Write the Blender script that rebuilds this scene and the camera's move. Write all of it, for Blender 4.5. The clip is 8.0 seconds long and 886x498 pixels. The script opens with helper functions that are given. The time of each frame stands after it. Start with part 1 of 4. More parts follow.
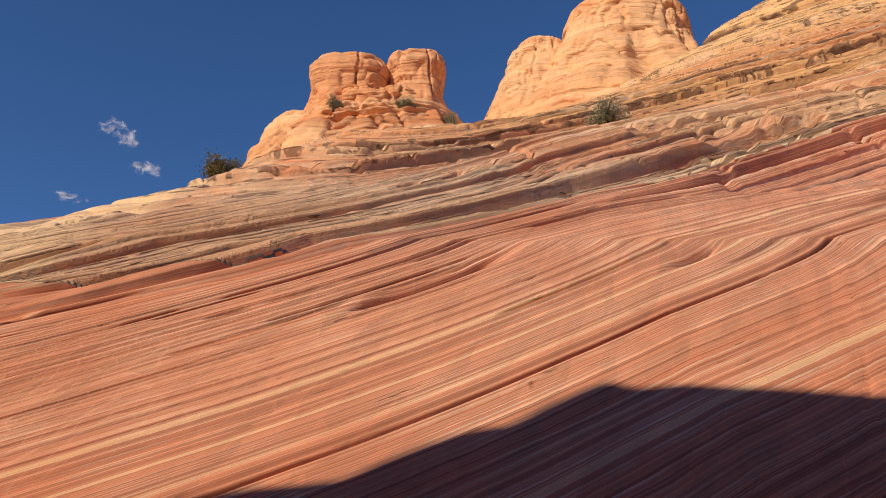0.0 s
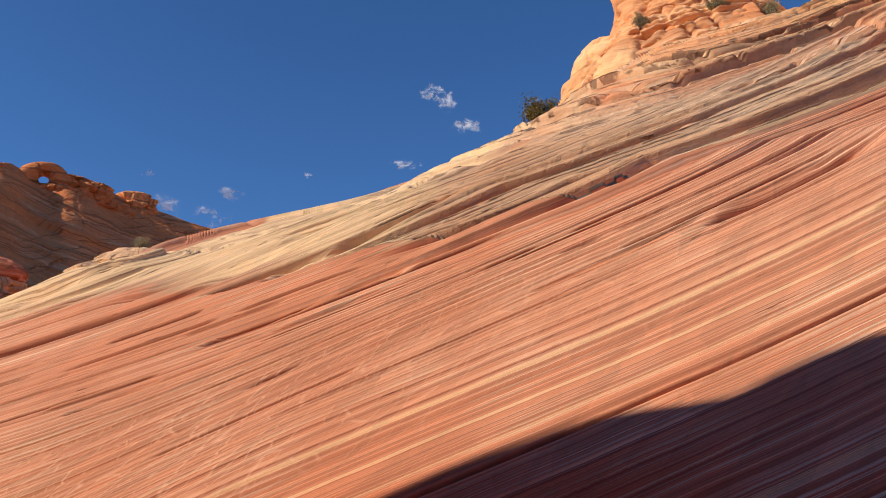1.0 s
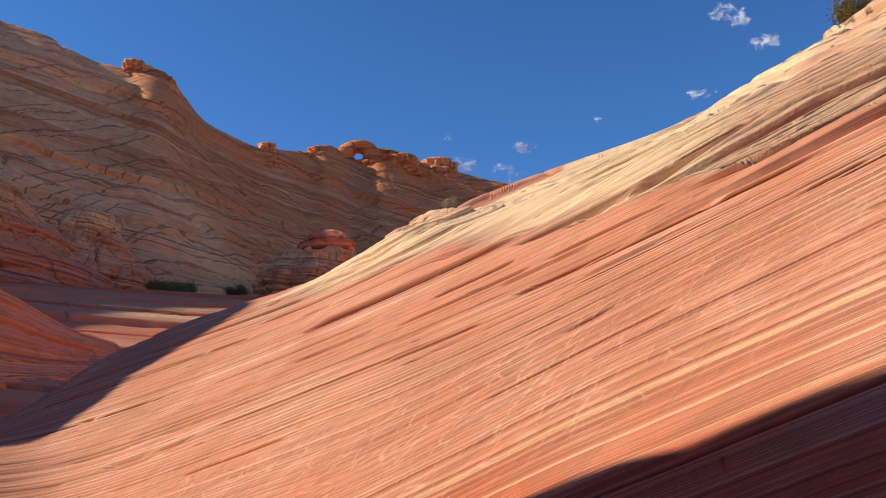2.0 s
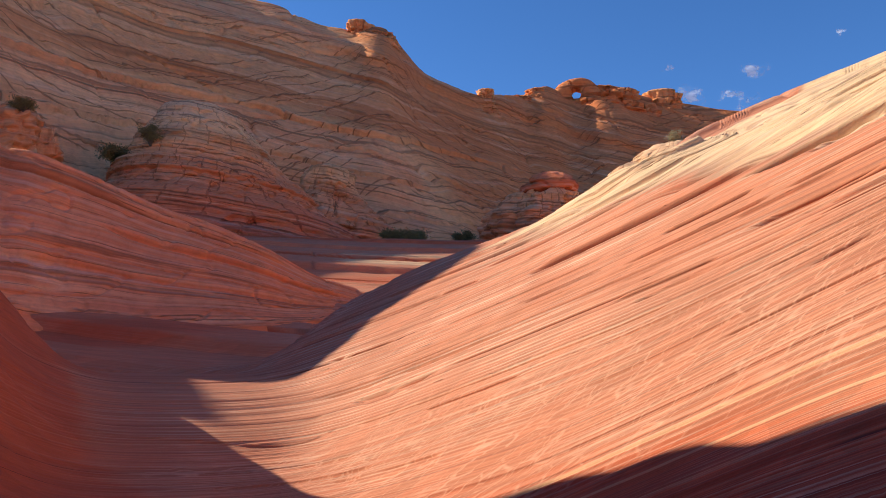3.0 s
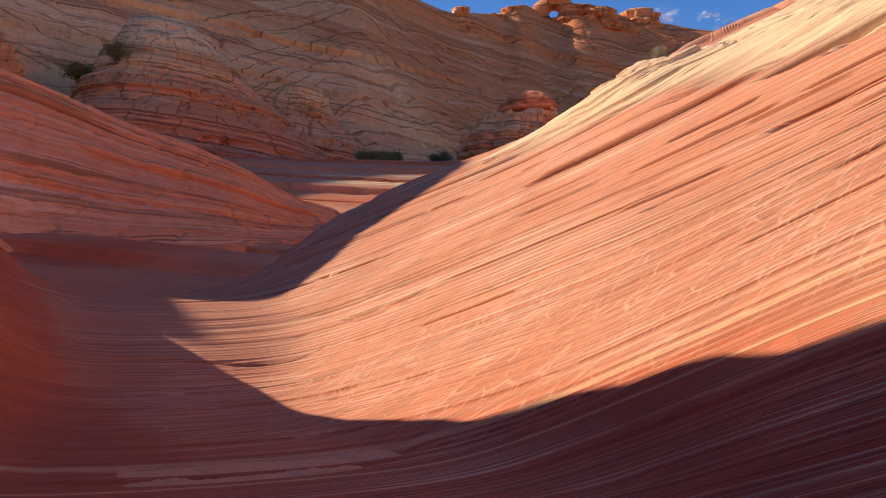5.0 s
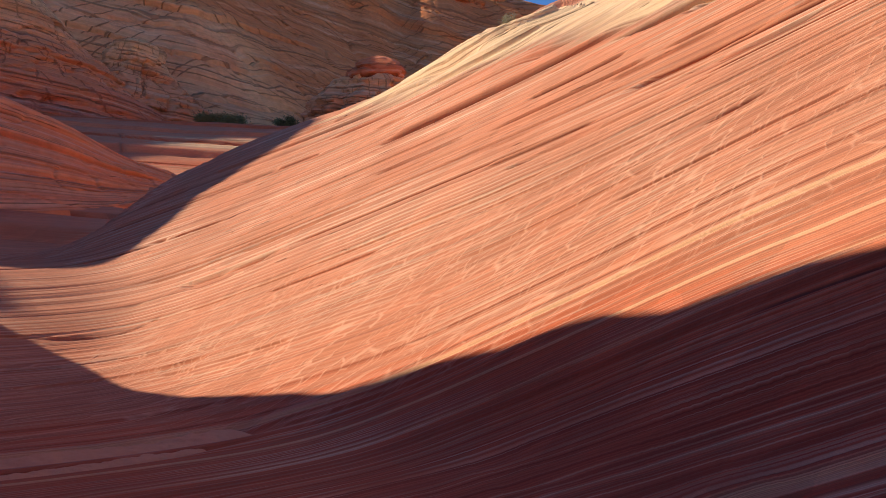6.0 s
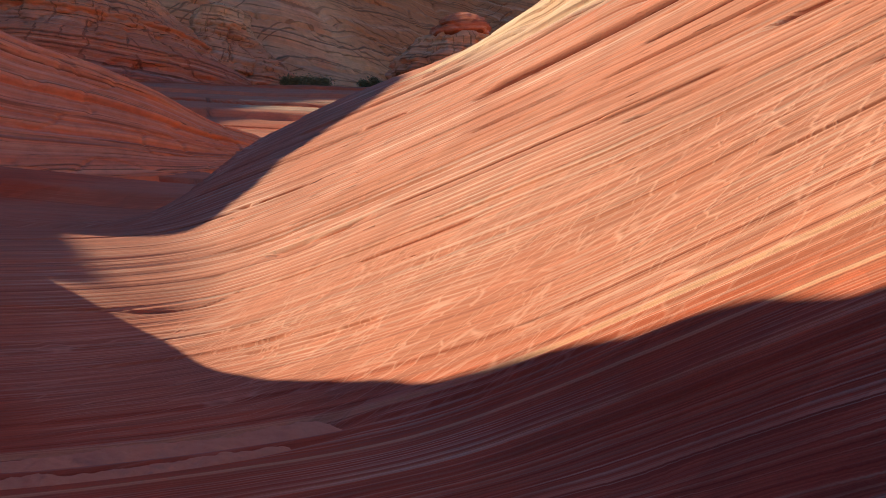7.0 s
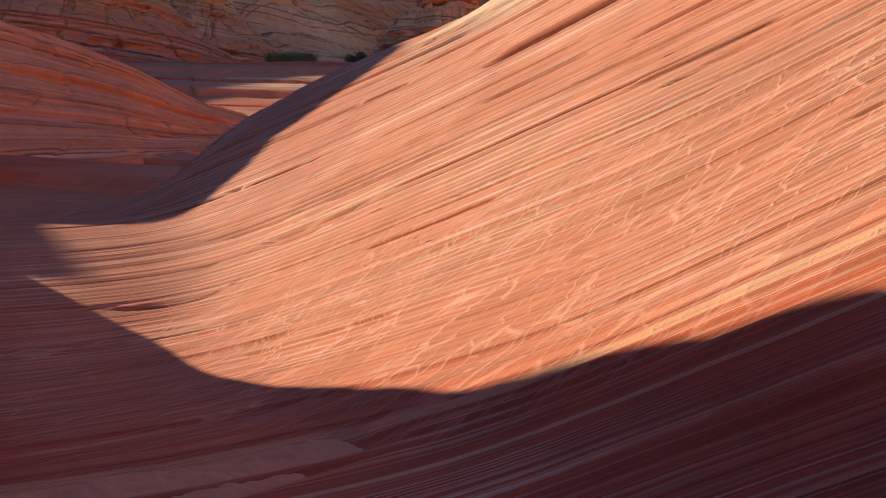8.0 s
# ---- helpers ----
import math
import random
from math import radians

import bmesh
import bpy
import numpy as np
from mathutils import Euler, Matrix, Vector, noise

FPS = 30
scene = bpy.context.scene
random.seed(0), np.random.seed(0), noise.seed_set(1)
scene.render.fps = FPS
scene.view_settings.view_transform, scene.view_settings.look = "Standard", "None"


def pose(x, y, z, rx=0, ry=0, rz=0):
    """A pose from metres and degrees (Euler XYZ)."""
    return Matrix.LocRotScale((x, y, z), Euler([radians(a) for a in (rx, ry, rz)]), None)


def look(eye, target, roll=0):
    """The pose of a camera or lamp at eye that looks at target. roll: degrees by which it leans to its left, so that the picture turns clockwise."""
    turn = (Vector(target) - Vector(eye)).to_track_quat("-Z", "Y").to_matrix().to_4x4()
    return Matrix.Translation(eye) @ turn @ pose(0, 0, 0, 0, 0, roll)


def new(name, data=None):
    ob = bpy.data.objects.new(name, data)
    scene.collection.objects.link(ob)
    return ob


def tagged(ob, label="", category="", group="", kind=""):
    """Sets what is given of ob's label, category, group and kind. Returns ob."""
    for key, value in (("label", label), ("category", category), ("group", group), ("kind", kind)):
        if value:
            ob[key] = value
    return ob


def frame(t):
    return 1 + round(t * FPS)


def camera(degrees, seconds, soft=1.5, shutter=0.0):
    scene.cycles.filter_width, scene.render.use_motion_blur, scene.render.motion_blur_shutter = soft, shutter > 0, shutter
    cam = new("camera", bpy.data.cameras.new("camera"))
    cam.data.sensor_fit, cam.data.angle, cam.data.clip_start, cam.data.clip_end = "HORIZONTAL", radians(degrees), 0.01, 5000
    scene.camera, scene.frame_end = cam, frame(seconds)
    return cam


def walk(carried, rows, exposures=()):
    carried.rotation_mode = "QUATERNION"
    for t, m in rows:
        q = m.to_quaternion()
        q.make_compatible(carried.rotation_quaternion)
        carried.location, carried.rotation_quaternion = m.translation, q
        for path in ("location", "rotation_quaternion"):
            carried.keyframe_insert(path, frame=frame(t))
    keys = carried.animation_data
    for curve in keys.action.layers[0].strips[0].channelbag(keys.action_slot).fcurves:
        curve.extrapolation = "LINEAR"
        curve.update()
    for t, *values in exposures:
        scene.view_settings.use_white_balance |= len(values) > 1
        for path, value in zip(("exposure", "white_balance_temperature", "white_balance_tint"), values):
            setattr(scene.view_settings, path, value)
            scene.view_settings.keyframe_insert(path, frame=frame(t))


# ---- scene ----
cam = camera(56.0, 8.0, soft=0.95)
METRES, EYE, TILT, LEAN, TURN = 4.5, 2.5, 22.0, 0.0, 0.0
ROWS = [
    (0.0, 0.0, 0.0, 0.0, 0.0, 0.0, -0.0),
    (0.5, -0.0319, 0.006, -0.0083, 12.66, -1.64, 4.78),
    (1.0, -0.062, 0.0022, -0.0125, 22.09, -2.88, 9.13),
    (1.5, -0.0744, -0.0063, -0.0145, 32.36, -2.85, 13.06),
    (2.0, -0.0806, -0.0077, -0.0173, 42.65, -2.12, 15.67),
    (3.5, -0.1136, -0.0275, -0.0294, 61.93, -2.2, 19.7),
    (4.0, -0.1479, -0.0547, -0.0314, 61.72, -4.77, 20.95),
    (5.5, -0.3248, 0.0226, -0.0648, 51.19, -9.28, 17.4),
    (6.0, -0.429, 0.0565, -0.0973, 45.69, -12.64, 16.89),
    (6.5, -0.54, 0.1113, -0.0943, 46.63, -14.78, 16.74),
    (7.0, -0.6538, 0.1837, -0.1189, 51.5, -13.58, 18.59),
    (7.5, -0.7747, 0.2188, -0.1206, 50.14, -14.16, 18.47),
    (8.0, -0.8812, 0.2669, -0.1286, 50.4, -15.63, 19.84),
]
walk(cam, [(t, pose(0, 0, EYE, TILT, LEAN, TURN) @ pose(METRES * x, METRES * y, METRES * z, 90 + pitch, roll, yaw)) for t, x, y, z, yaw, pitch, roll in ROWS],
     exposures=[(0.0, 0.04, 7050, 12), (1.0, 0.26, 6700, 8), (2.0, 0.50, 6400, 6), (3.5, 0.72, 6650, 10), (4.5, 0.70, 6700, 10), (6.0, 0.54, 6750, 10), (8.0, 0.46, 6750, 12)])


# ---- light ----
SUN_AZ, SUN_EL = 135.0, 30.0          # degrees: left of the first view, above the horizon
sx, sy, sz = (-math.sin(radians(SUN_AZ)) * math.cos(radians(SUN_EL)),
              math.cos(radians(SUN_AZ)) * math.cos(radians(SUN_EL)), math.sin(radians(SUN_EL)))
SUN_WAY = Vector((sx, sy, sz))
sun = new("sun", bpy.data.lights.new("sun", "SUN"))
sun.data.energy, sun.data.angle, sun.data.color = 4.2, radians(0.53), (1.0, 0.88, 0.73)
sun.matrix_world = look((0, 0, 80), Vector((0, 0, 80)) - SUN_WAY)
world = bpy.data.worlds.new("world")
scene.world = world
world.use_nodes = True
wn = world.node_tree.nodes
sky = wn.new("ShaderNodeTexSky")
sky.sky_type, sky.sun_disc = "NISHITA", False
sky.sun_elevation = radians(SUN_EL)
sky.sun_rotation = math.atan2(sx, sy)
sky.altitude, sky.air_density, sky.dust_density, sky.ozone_density = 3200, 1.0, 0.05, 4.0
deep = wn.new("ShaderNodeHueSaturation")       # the deep blue of dry high-desert air
deep.inputs["Saturation"].default_value = 1.17
deep.inputs["Hue"].default_value = 0.505
wn["Background"].inputs["Strength"].default_value = 0.124
world.node_tree.links.new(sky.outputs["Color"], deep.inputs["Color"])
world.node_tree.links.new(deep.outputs["Color"], wn["Background"].inputs["Color"])


# ---- materials ----
class Nodes:
    """A node material under construction."""

    def __init__(self, name, roughness=0.85):
        self.mat = bpy.data.materials.new(name)
        self.mat.use_nodes = True
        self.tree = self.mat.node_tree
        self.bsdf = self.tree.nodes["Principled BSDF"]
        self.bsdf.inputs["Roughness"].default_value = roughness
        self.bsdf.inputs["Specular IOR Level"].default_value = 0.2

    def node(self, kind):
        return self.tree.nodes.new(kind)

    def link(self, a, b):
        self.tree.links.new(a, b)

    def math(self, op, a, b=None, clamp=False):
        n = self.tree.nodes.new("ShaderNodeMath")
        n.operation, n.use_clamp = op, clamp
        for i, v in enumerate((a, b)):
            if v is None:
                continue
            if isinstance(v, (int, float)):
                n.inputs[i].default_value = v
            else:
                self.link(v, n.inputs[i])
        return n.outputs[0]

    def ramp(self, value, stops, interpolation="LINEAR"):
        n = self.tree.nodes.new("ShaderNodeValToRGB")
        n.color_ramp.interpolation = interpolation
        e = n.color_ramp.elements
        while len(e) < len(stops):
            e.new(0.5)
        for i, (p, c) in enumerate(stops):
            e[i].position, e[i].color = p, (*c, 1)
        self.link(value, n.inputs[0])
        return n.outputs[0]

    def mix(self, fac, a, b, blend="MIX"):
        n = self.tree.nodes.new("ShaderNodeMix")
        n.data_type, n.blend_type = "RGBA", blend
        for i, v in ((0, fac), (6, a), (7, b)):
            if isinstance(v, (int, float)):
                n.inputs[i].default_value = v
            elif isinstance(v, tuple):
                n.inputs[i].default_value = (*v, 1)
            else:
                self.link(v, n.inputs[i])
        return n.outputs[2]

    def noise(self, vector, scale, detail=3.0, roughness=0.5, dims="3D", distortion=0.0):
        n = self.tree.nodes.new("ShaderNodeTexNoise")
        n.noise_dimensions = dims
        n.inputs["Scale"].default_value, n.inputs["Detail"].default_value = scale, detail
        n.inputs["Roughness"].default_value, n.inputs["Distortion"].default_value = roughness, distortion
        self.link(vector, n.inputs["W" if dims == "1D" else "Vector"])
        return n.outputs[0]


def sandstone(name, palette, span=(0.0, 1.0), fine=1.0, streak=0.5, dark=0.4, grain=0.4, bump=0.02, net=0.0, blotch=0.3, stain=0.0, stripes=0.3):
    """Bedded sandstone. The mesh carries two values: bed, the depth in metres across the beds, and zone, which set of beds
    it is. The palette runs over zone from span[0] to span[1]."""
    k = Nodes(name)
    pos = k.node("ShaderNodeNewGeometry").outputs["Position"]
    at = k.node("ShaderNodeAttribute")
    at.attribute_name = "bed"
    zt = k.node("ShaderNodeAttribute")
    zt.attribute_name = "zone"
    vt = k.node("ShaderNodeAttribute")
    vt.attribute_name = "along"
    vivid = vt.outputs["Fac"]                      # how strongly the beds stand out
    wob = k.math("MULTIPLY", k.math("SUBTRACT", k.noise(pos, 1.7, 3), 0.5), 0.02 / fine)
    bed = k.math("ADD", at.outputs["Fac"], wob)
    broad = k.noise(bed, 0.9 * fine, 2, 0.5, "1D")
    mid = k.noise(bed, 5.0 * fine, 3, 0.6, "1D")
    thin = k.noise(bed, 24.0 * fine, 2, 0.6, "1D")
    hair = k.noise(bed, 70.0 * fine, 2, 0.6, "1D")
    patch = k.noise(pos, 0.35 * fine ** 0.5, 4, 0.6)
    zone = k.math("DIVIDE", k.math("SUBTRACT", zt.outputs["Fac"], span[0]), span[1] - span[0])
    shift = k.math("ADD", k.math("MULTIPLY", k.math("SUBTRACT", mid, 0.5), 0.22), k.math("MULTIPLY", k.math("SUBTRACT", patch, 0.5), 0.05))
    shift = k.math("ADD", shift, k.math("MULTIPLY", k.math("SUBTRACT", broad, 0.5), 0.12))
    colour = k.ramp(k.math("ADD", zone, k.math("MULTIPLY", shift, 0.32)), palette)
    # paler and darker beds within the set
    pale = k.ramp(thin, [(0.50, (0, 0, 0)), (0.68, (1, 1, 1))])
    some = k.ramp(k.noise(pos, 0.5, 3), [(0.40, (0.15, 0.15, 0.15)), (0.62, (1, 1, 1))])
    sheaf = k.ramp(k.noise(k.math("ADD", bed, 1.7), 2.6 * fine, 2, 0.5, "1D"), [(0.40, (0.25, 0.25, 0.25)), (0.58, (1, 1, 1))])
    streak = k.math("MULTIPLY", k.math("POWER", vivid, 2.0), streak)
    colour = k.mix(k.math("MULTIPLY", k.math("MULTIPLY", pale, some), streak), colour, (0.74, 0.50, 0.33))
    low = k.ramp(k.noise(k.math("ADD", bed, 7.3), 13.0 * fine, 3, 0.7, "1D"), [(0.34, (1, 1, 1)), (0.46, (0, 0, 0))])
    colour = k.mix(k.math("MULTIPLY", low, k.math("MULTIPLY", vivid, dark)), colour, k.mix(1.0, colour, (0.5, 0.33, 0.3), "MULTIPLY"))
    line = k.ramp(k.noise(k.math("ADD", bed, 3.1), 38.0 * fine, 2, 0.5, "1D"), [(0.60, (0, 0, 0)), (0.68, (1, 1, 1))])
    colour = k.mix(k.math("MULTIPLY", k.math("MULTIPLY", line, k.math("MULTIPLY", some, sheaf)), streak), colour, (0.78, 0.56, 0.40))
    hl = k.ramp(hair, [(0.3, (0.66, 0.60, 0.58)), (0.7, (1.24, 1.22, 1.20))])
    east = k.node("ShaderNodeSeparateXYZ")
    k.link(pos, east.inputs[0])
    far_east = k.math("ADD", k.math("DIVIDE", east.outputs[0], 30.0), 0.5)
    calm = k.ramp(k.math("DIVIDE", zt.outputs["Fac"], 10.0), [(0.42, (1, 1, 1)), (0.52, (0.4, 0.4, 0.4))])
    colour = k.mix(k.math("MULTIPLY", k.math("MULTIPLY", calm, vivid), k.ramp(far_east, [(0.15, (0.45, 0.45, 0.45)), (0.42, (0.8, 0.8, 0.8))])) if net else 0.7, colour, hl, "MULTIPLY")
    if net:
        # three sheaves of straw-coloured beds low on the slope
        for level, half, share in ((1.31, 0.034, 0.66), (0.89, 0.022, 0.6), (0.60, 0.03, 0.45), (-0.86, 0.06, 0.6)):
            off = k.math("ABSOLUTE", k.math("SUBTRACT", bed, level))
            key = k.ramp(off, [(0.0, (1, 1, 1)), (half * 0.6, (0.75, 0.75, 0.75)), (half, (0, 0, 0))])
            key = k.math("MULTIPLY", key, k.ramp(hair, [(0.36, (0.3, 0.3, 0.3)), (0.55, (1, 1, 1))]))
            colour = k.mix(k.math("MULTIPLY", key, share), colour, (0.84, 0.56, 0.30))
        # hairline joints along the beds, the shade inside put in as dark colour, each with its reach from west to east
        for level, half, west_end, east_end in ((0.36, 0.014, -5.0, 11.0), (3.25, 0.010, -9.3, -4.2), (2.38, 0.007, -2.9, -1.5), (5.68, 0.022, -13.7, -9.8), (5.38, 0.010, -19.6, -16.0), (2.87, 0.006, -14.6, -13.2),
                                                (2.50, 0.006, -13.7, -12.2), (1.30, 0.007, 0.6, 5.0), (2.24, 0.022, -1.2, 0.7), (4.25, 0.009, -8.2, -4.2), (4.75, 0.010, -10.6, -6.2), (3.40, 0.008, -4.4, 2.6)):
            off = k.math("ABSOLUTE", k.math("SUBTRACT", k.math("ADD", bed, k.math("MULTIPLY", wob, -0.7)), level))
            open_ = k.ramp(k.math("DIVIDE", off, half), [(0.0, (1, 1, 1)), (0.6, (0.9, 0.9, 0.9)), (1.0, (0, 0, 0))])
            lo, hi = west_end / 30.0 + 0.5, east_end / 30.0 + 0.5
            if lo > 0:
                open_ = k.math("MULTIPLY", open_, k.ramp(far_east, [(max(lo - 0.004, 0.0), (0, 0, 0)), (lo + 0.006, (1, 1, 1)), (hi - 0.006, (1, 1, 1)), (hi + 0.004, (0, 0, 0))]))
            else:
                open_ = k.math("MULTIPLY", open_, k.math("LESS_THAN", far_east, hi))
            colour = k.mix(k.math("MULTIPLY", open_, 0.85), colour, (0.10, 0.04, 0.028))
        # the eastern beds are paler and tanner
        colour = k.mix(k.ramp(far_east, [(0.30, (0, 0, 0)), (0.46, (1, 1, 1))]), colour, k.mix(1.0, colour, (1.06, 1.16, 1.22), "MULTIPLY"))
    stripe = k.ramp(k.noise(k.math("ADD", bed, 11.7), 10.0 * fine, 3, 0.65, "1D"), [(0.34, (0.66, 0.58, 0.56)), (0.48, (1, 1, 1)), (0.64, (1.26, 1.25, 1.23))])
    much = stripes
    if net:
        # the eastern beds are the most strongly striped
        much = k.ramp(far_east, [(0.18, (0.2, 0.2, 0.2)), (0.42, (0.85, 0.85, 0.85))])
        much = k.math("MULTIPLY", k.math("MULTIPLY", much, calm), vivid)
    colour = k.mix(much, colour, stripe, "MULTIPLY")
    # blotches and sand grain
    bl = k.ramp(k.noise(pos, 1.1, 5, 0.65), [(0.3, (0.78, 0.74, 0.73)), (0.72, (1.12, 1.1, 1.06))])
    colour = k.mix(blotch, colour, bl, "MULTIPLY")
    if stain:
        st = k.ramp(k.noise(pos, 0.22, 6, 0.7), [(0.52, (0, 0, 0)), (0.66, (1, 1, 1))])
        colour = k.mix(k.math("MULTIPLY", st, stain), colour, (0.19, 0.13, 0.10))
    sand = k.noise(pos, 55.0, 3, 0.7)
    colour = k.mix(grain, colour, k.ramp(sand, [(0.3, (0.72, 0.7, 0.68)), (0.7, (1.1, 1.1, 1.1))]), "MULTIPLY")
    h = k.math("ADD", k.math("MULTIPLY", thin, 0.55), k.math("ADD", k.math("MULTIPLY", mid, 0.8), k.math("MULTIPLY", hair, 0.3)))
    h = k.math("ADD", h, k.math("MULTIPLY", k.noise(pos, 9.0, 4, 0.7), 0.35))
    if net:
        # weathering net: thin raised ribs that run across the beds
        sep = k.node("ShaderNodeSeparateXYZ")
        k.link(pos, sep.inputs[0])

        def ribs(across, along, seed):
            """The edges of slanting scales: 1 on a rib, and a tone for each scale."""
            com = k.node("ShaderNodeCombineXYZ")
            wx = k.math("MULTIPLY", k.math("SUBTRACT", k.noise(pos, 1.3, 2, 0.5), 0.5), 0.8)
            jog = k.math("MULTIPLY", k.math("SUBTRACT", k.noise(bed, 16.0, 2, 0.6, "1D"), 0.5), 0.22)
            u = k.math("SUBTRACT", sep.outputs[0], k.math("MULTIPLY", at.outputs["Fac"], 0.9))
            k.link(k.math("ADD", k.math("ADD", k.math("DIVIDE", u, across), wx), jog), com.inputs[0])
            k.link(k.math("ADD", k.math("DIVIDE", at.outputs["Fac"], along), k.math("MULTIPLY", wx, 0.6)), com.inputs[1])
            com.inputs[2].default_value = seed
            edge = k.node("ShaderNodeTexVoronoi")
            edge.feature = "DISTANCE_TO_EDGE"
            cell = k.node("ShaderNodeTexVoronoi")
            for v in (edge, cell):
                v.inputs["Scale"].default_value = 1.0
                k.link(com.outputs[0], v.inputs["Vector"])
            return k.ramp(edge.outputs["Distance"], [(0.0, (1, 1, 1)), (0.015, (0.7, 0.7, 0.7)), (0.04, (0, 0, 0))]), cell.outputs["Color"]

        rib, tone = ribs(0.28, 0.40, 0.0)
        rib2, tone2 = ribs(0.12, 0.22, 5.0)
        where = k.ramp(k.noise(pos, 0.9, 3, 0.6), [(0.30, (0.3, 0.3, 0.3)), (0.46, (1, 1, 1))])
        where2 = k.ramp(k.noise(pos, 0.6, 3, 0.6), [(0.42, (0, 0, 0)), (0.54, (0.8, 0.8, 0.8))])
        rib = k.math("MAXIMUM", k.math("MULTIPLY", rib, where), k.math("MULTIPLY", rib2, where2))
        tones = k.node("ShaderNodeSeparateColor")
        k.link(tone, tones.inputs[0])
        colour = k.mix(0.7, colour, k.ramp(tones.outputs[0], [(0.0, (0.86, 0.88, 0.88)), (1.0, (1.10, 1.05, 1.03))]), "MULTIPLY")
        band = k.ramp(k.math("DIVIDE", at.outputs["Fac"], 6.0), [(0.15, (0, 0, 0)), (0.24, (1, 1, 1)), (0.50, (1, 1, 1)), (0.64, (0, 0, 0))])
        rib = k.math("MULTIPLY", rib, k.ramp(vivid, [(0.75, (0, 0, 0)), (0.95, (1, 1, 1))]))
        rib = k.math("MULTIPLY", k.math("MULTIPLY", rib, band), k.ramp(far_east, [(0.30, (net, net, net)), (0.44, (0.3, 0.3, 0.3))]))
        colour = k.mix(k.math("MULTIPLY", rib, 0.5), colour, (0.82, 0.45, 0.28))
        h = k.math("ADD", h, k.math("MULTIPLY", rib, 0.22))
        # short broken slots along the beds, with the shade in them put into the colour
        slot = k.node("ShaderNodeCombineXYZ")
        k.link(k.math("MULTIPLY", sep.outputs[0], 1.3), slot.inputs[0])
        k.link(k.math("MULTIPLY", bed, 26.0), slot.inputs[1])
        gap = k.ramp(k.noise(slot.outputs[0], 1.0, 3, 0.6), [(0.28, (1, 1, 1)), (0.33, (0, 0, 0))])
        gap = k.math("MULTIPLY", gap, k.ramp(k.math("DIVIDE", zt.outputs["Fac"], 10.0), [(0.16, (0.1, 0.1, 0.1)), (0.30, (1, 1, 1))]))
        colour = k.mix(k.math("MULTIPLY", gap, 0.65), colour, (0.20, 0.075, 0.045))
        h = k.math("SUBTRACT", h, k.math("MULTIPLY", gap, 1.2))
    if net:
        # open seams between the upper beds, undercut shade put in as dark colour, each of them broken off along its
        # length
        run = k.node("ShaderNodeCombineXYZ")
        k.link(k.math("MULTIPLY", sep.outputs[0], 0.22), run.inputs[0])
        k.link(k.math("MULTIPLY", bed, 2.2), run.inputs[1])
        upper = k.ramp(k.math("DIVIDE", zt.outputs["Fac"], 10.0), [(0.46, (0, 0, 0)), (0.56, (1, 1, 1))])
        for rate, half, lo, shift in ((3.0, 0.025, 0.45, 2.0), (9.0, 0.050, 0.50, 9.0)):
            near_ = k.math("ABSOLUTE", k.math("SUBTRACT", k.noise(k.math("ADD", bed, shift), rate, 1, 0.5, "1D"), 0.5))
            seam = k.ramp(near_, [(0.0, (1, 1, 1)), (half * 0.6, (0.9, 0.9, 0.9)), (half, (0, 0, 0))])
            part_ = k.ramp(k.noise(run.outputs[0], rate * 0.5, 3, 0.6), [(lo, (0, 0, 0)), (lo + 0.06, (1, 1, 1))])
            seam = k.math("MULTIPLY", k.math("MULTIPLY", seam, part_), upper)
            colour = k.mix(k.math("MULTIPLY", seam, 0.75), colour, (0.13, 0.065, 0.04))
            h = k.math("SUBTRACT", h, k.math("MULTIPLY", seam, 0.8))
        # the upper beds weather into coarser ribs
        h = k.math("MULTIPLY", h, k.ramp(k.math("DIVIDE", zt.outputs["Fac"], 10.0), [(0.44, (1, 1, 1)), (0.54, (4.5, 4.5, 4.5))]))
        rough = k.math("MULTIPLY", k.noise(pos, 2.6, 6, 0.72), k.ramp(k.math("DIVIDE", zt.outputs["Fac"], 10.0), [(0.50, (0, 0, 0)), (0.62, (7, 7, 7))]))
        h = k.math("ADD", h, rough)
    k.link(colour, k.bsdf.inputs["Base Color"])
    b = k.node("ShaderNodeBump")
    b.inputs["Strength"].default_value, b.inputs["Distance"].default_value = 1.0, bump
    k.link(h, b.inputs["Height"])
    k.link(b.outputs[0], k.bsdf.inputs["Normal"])
    return k.mat


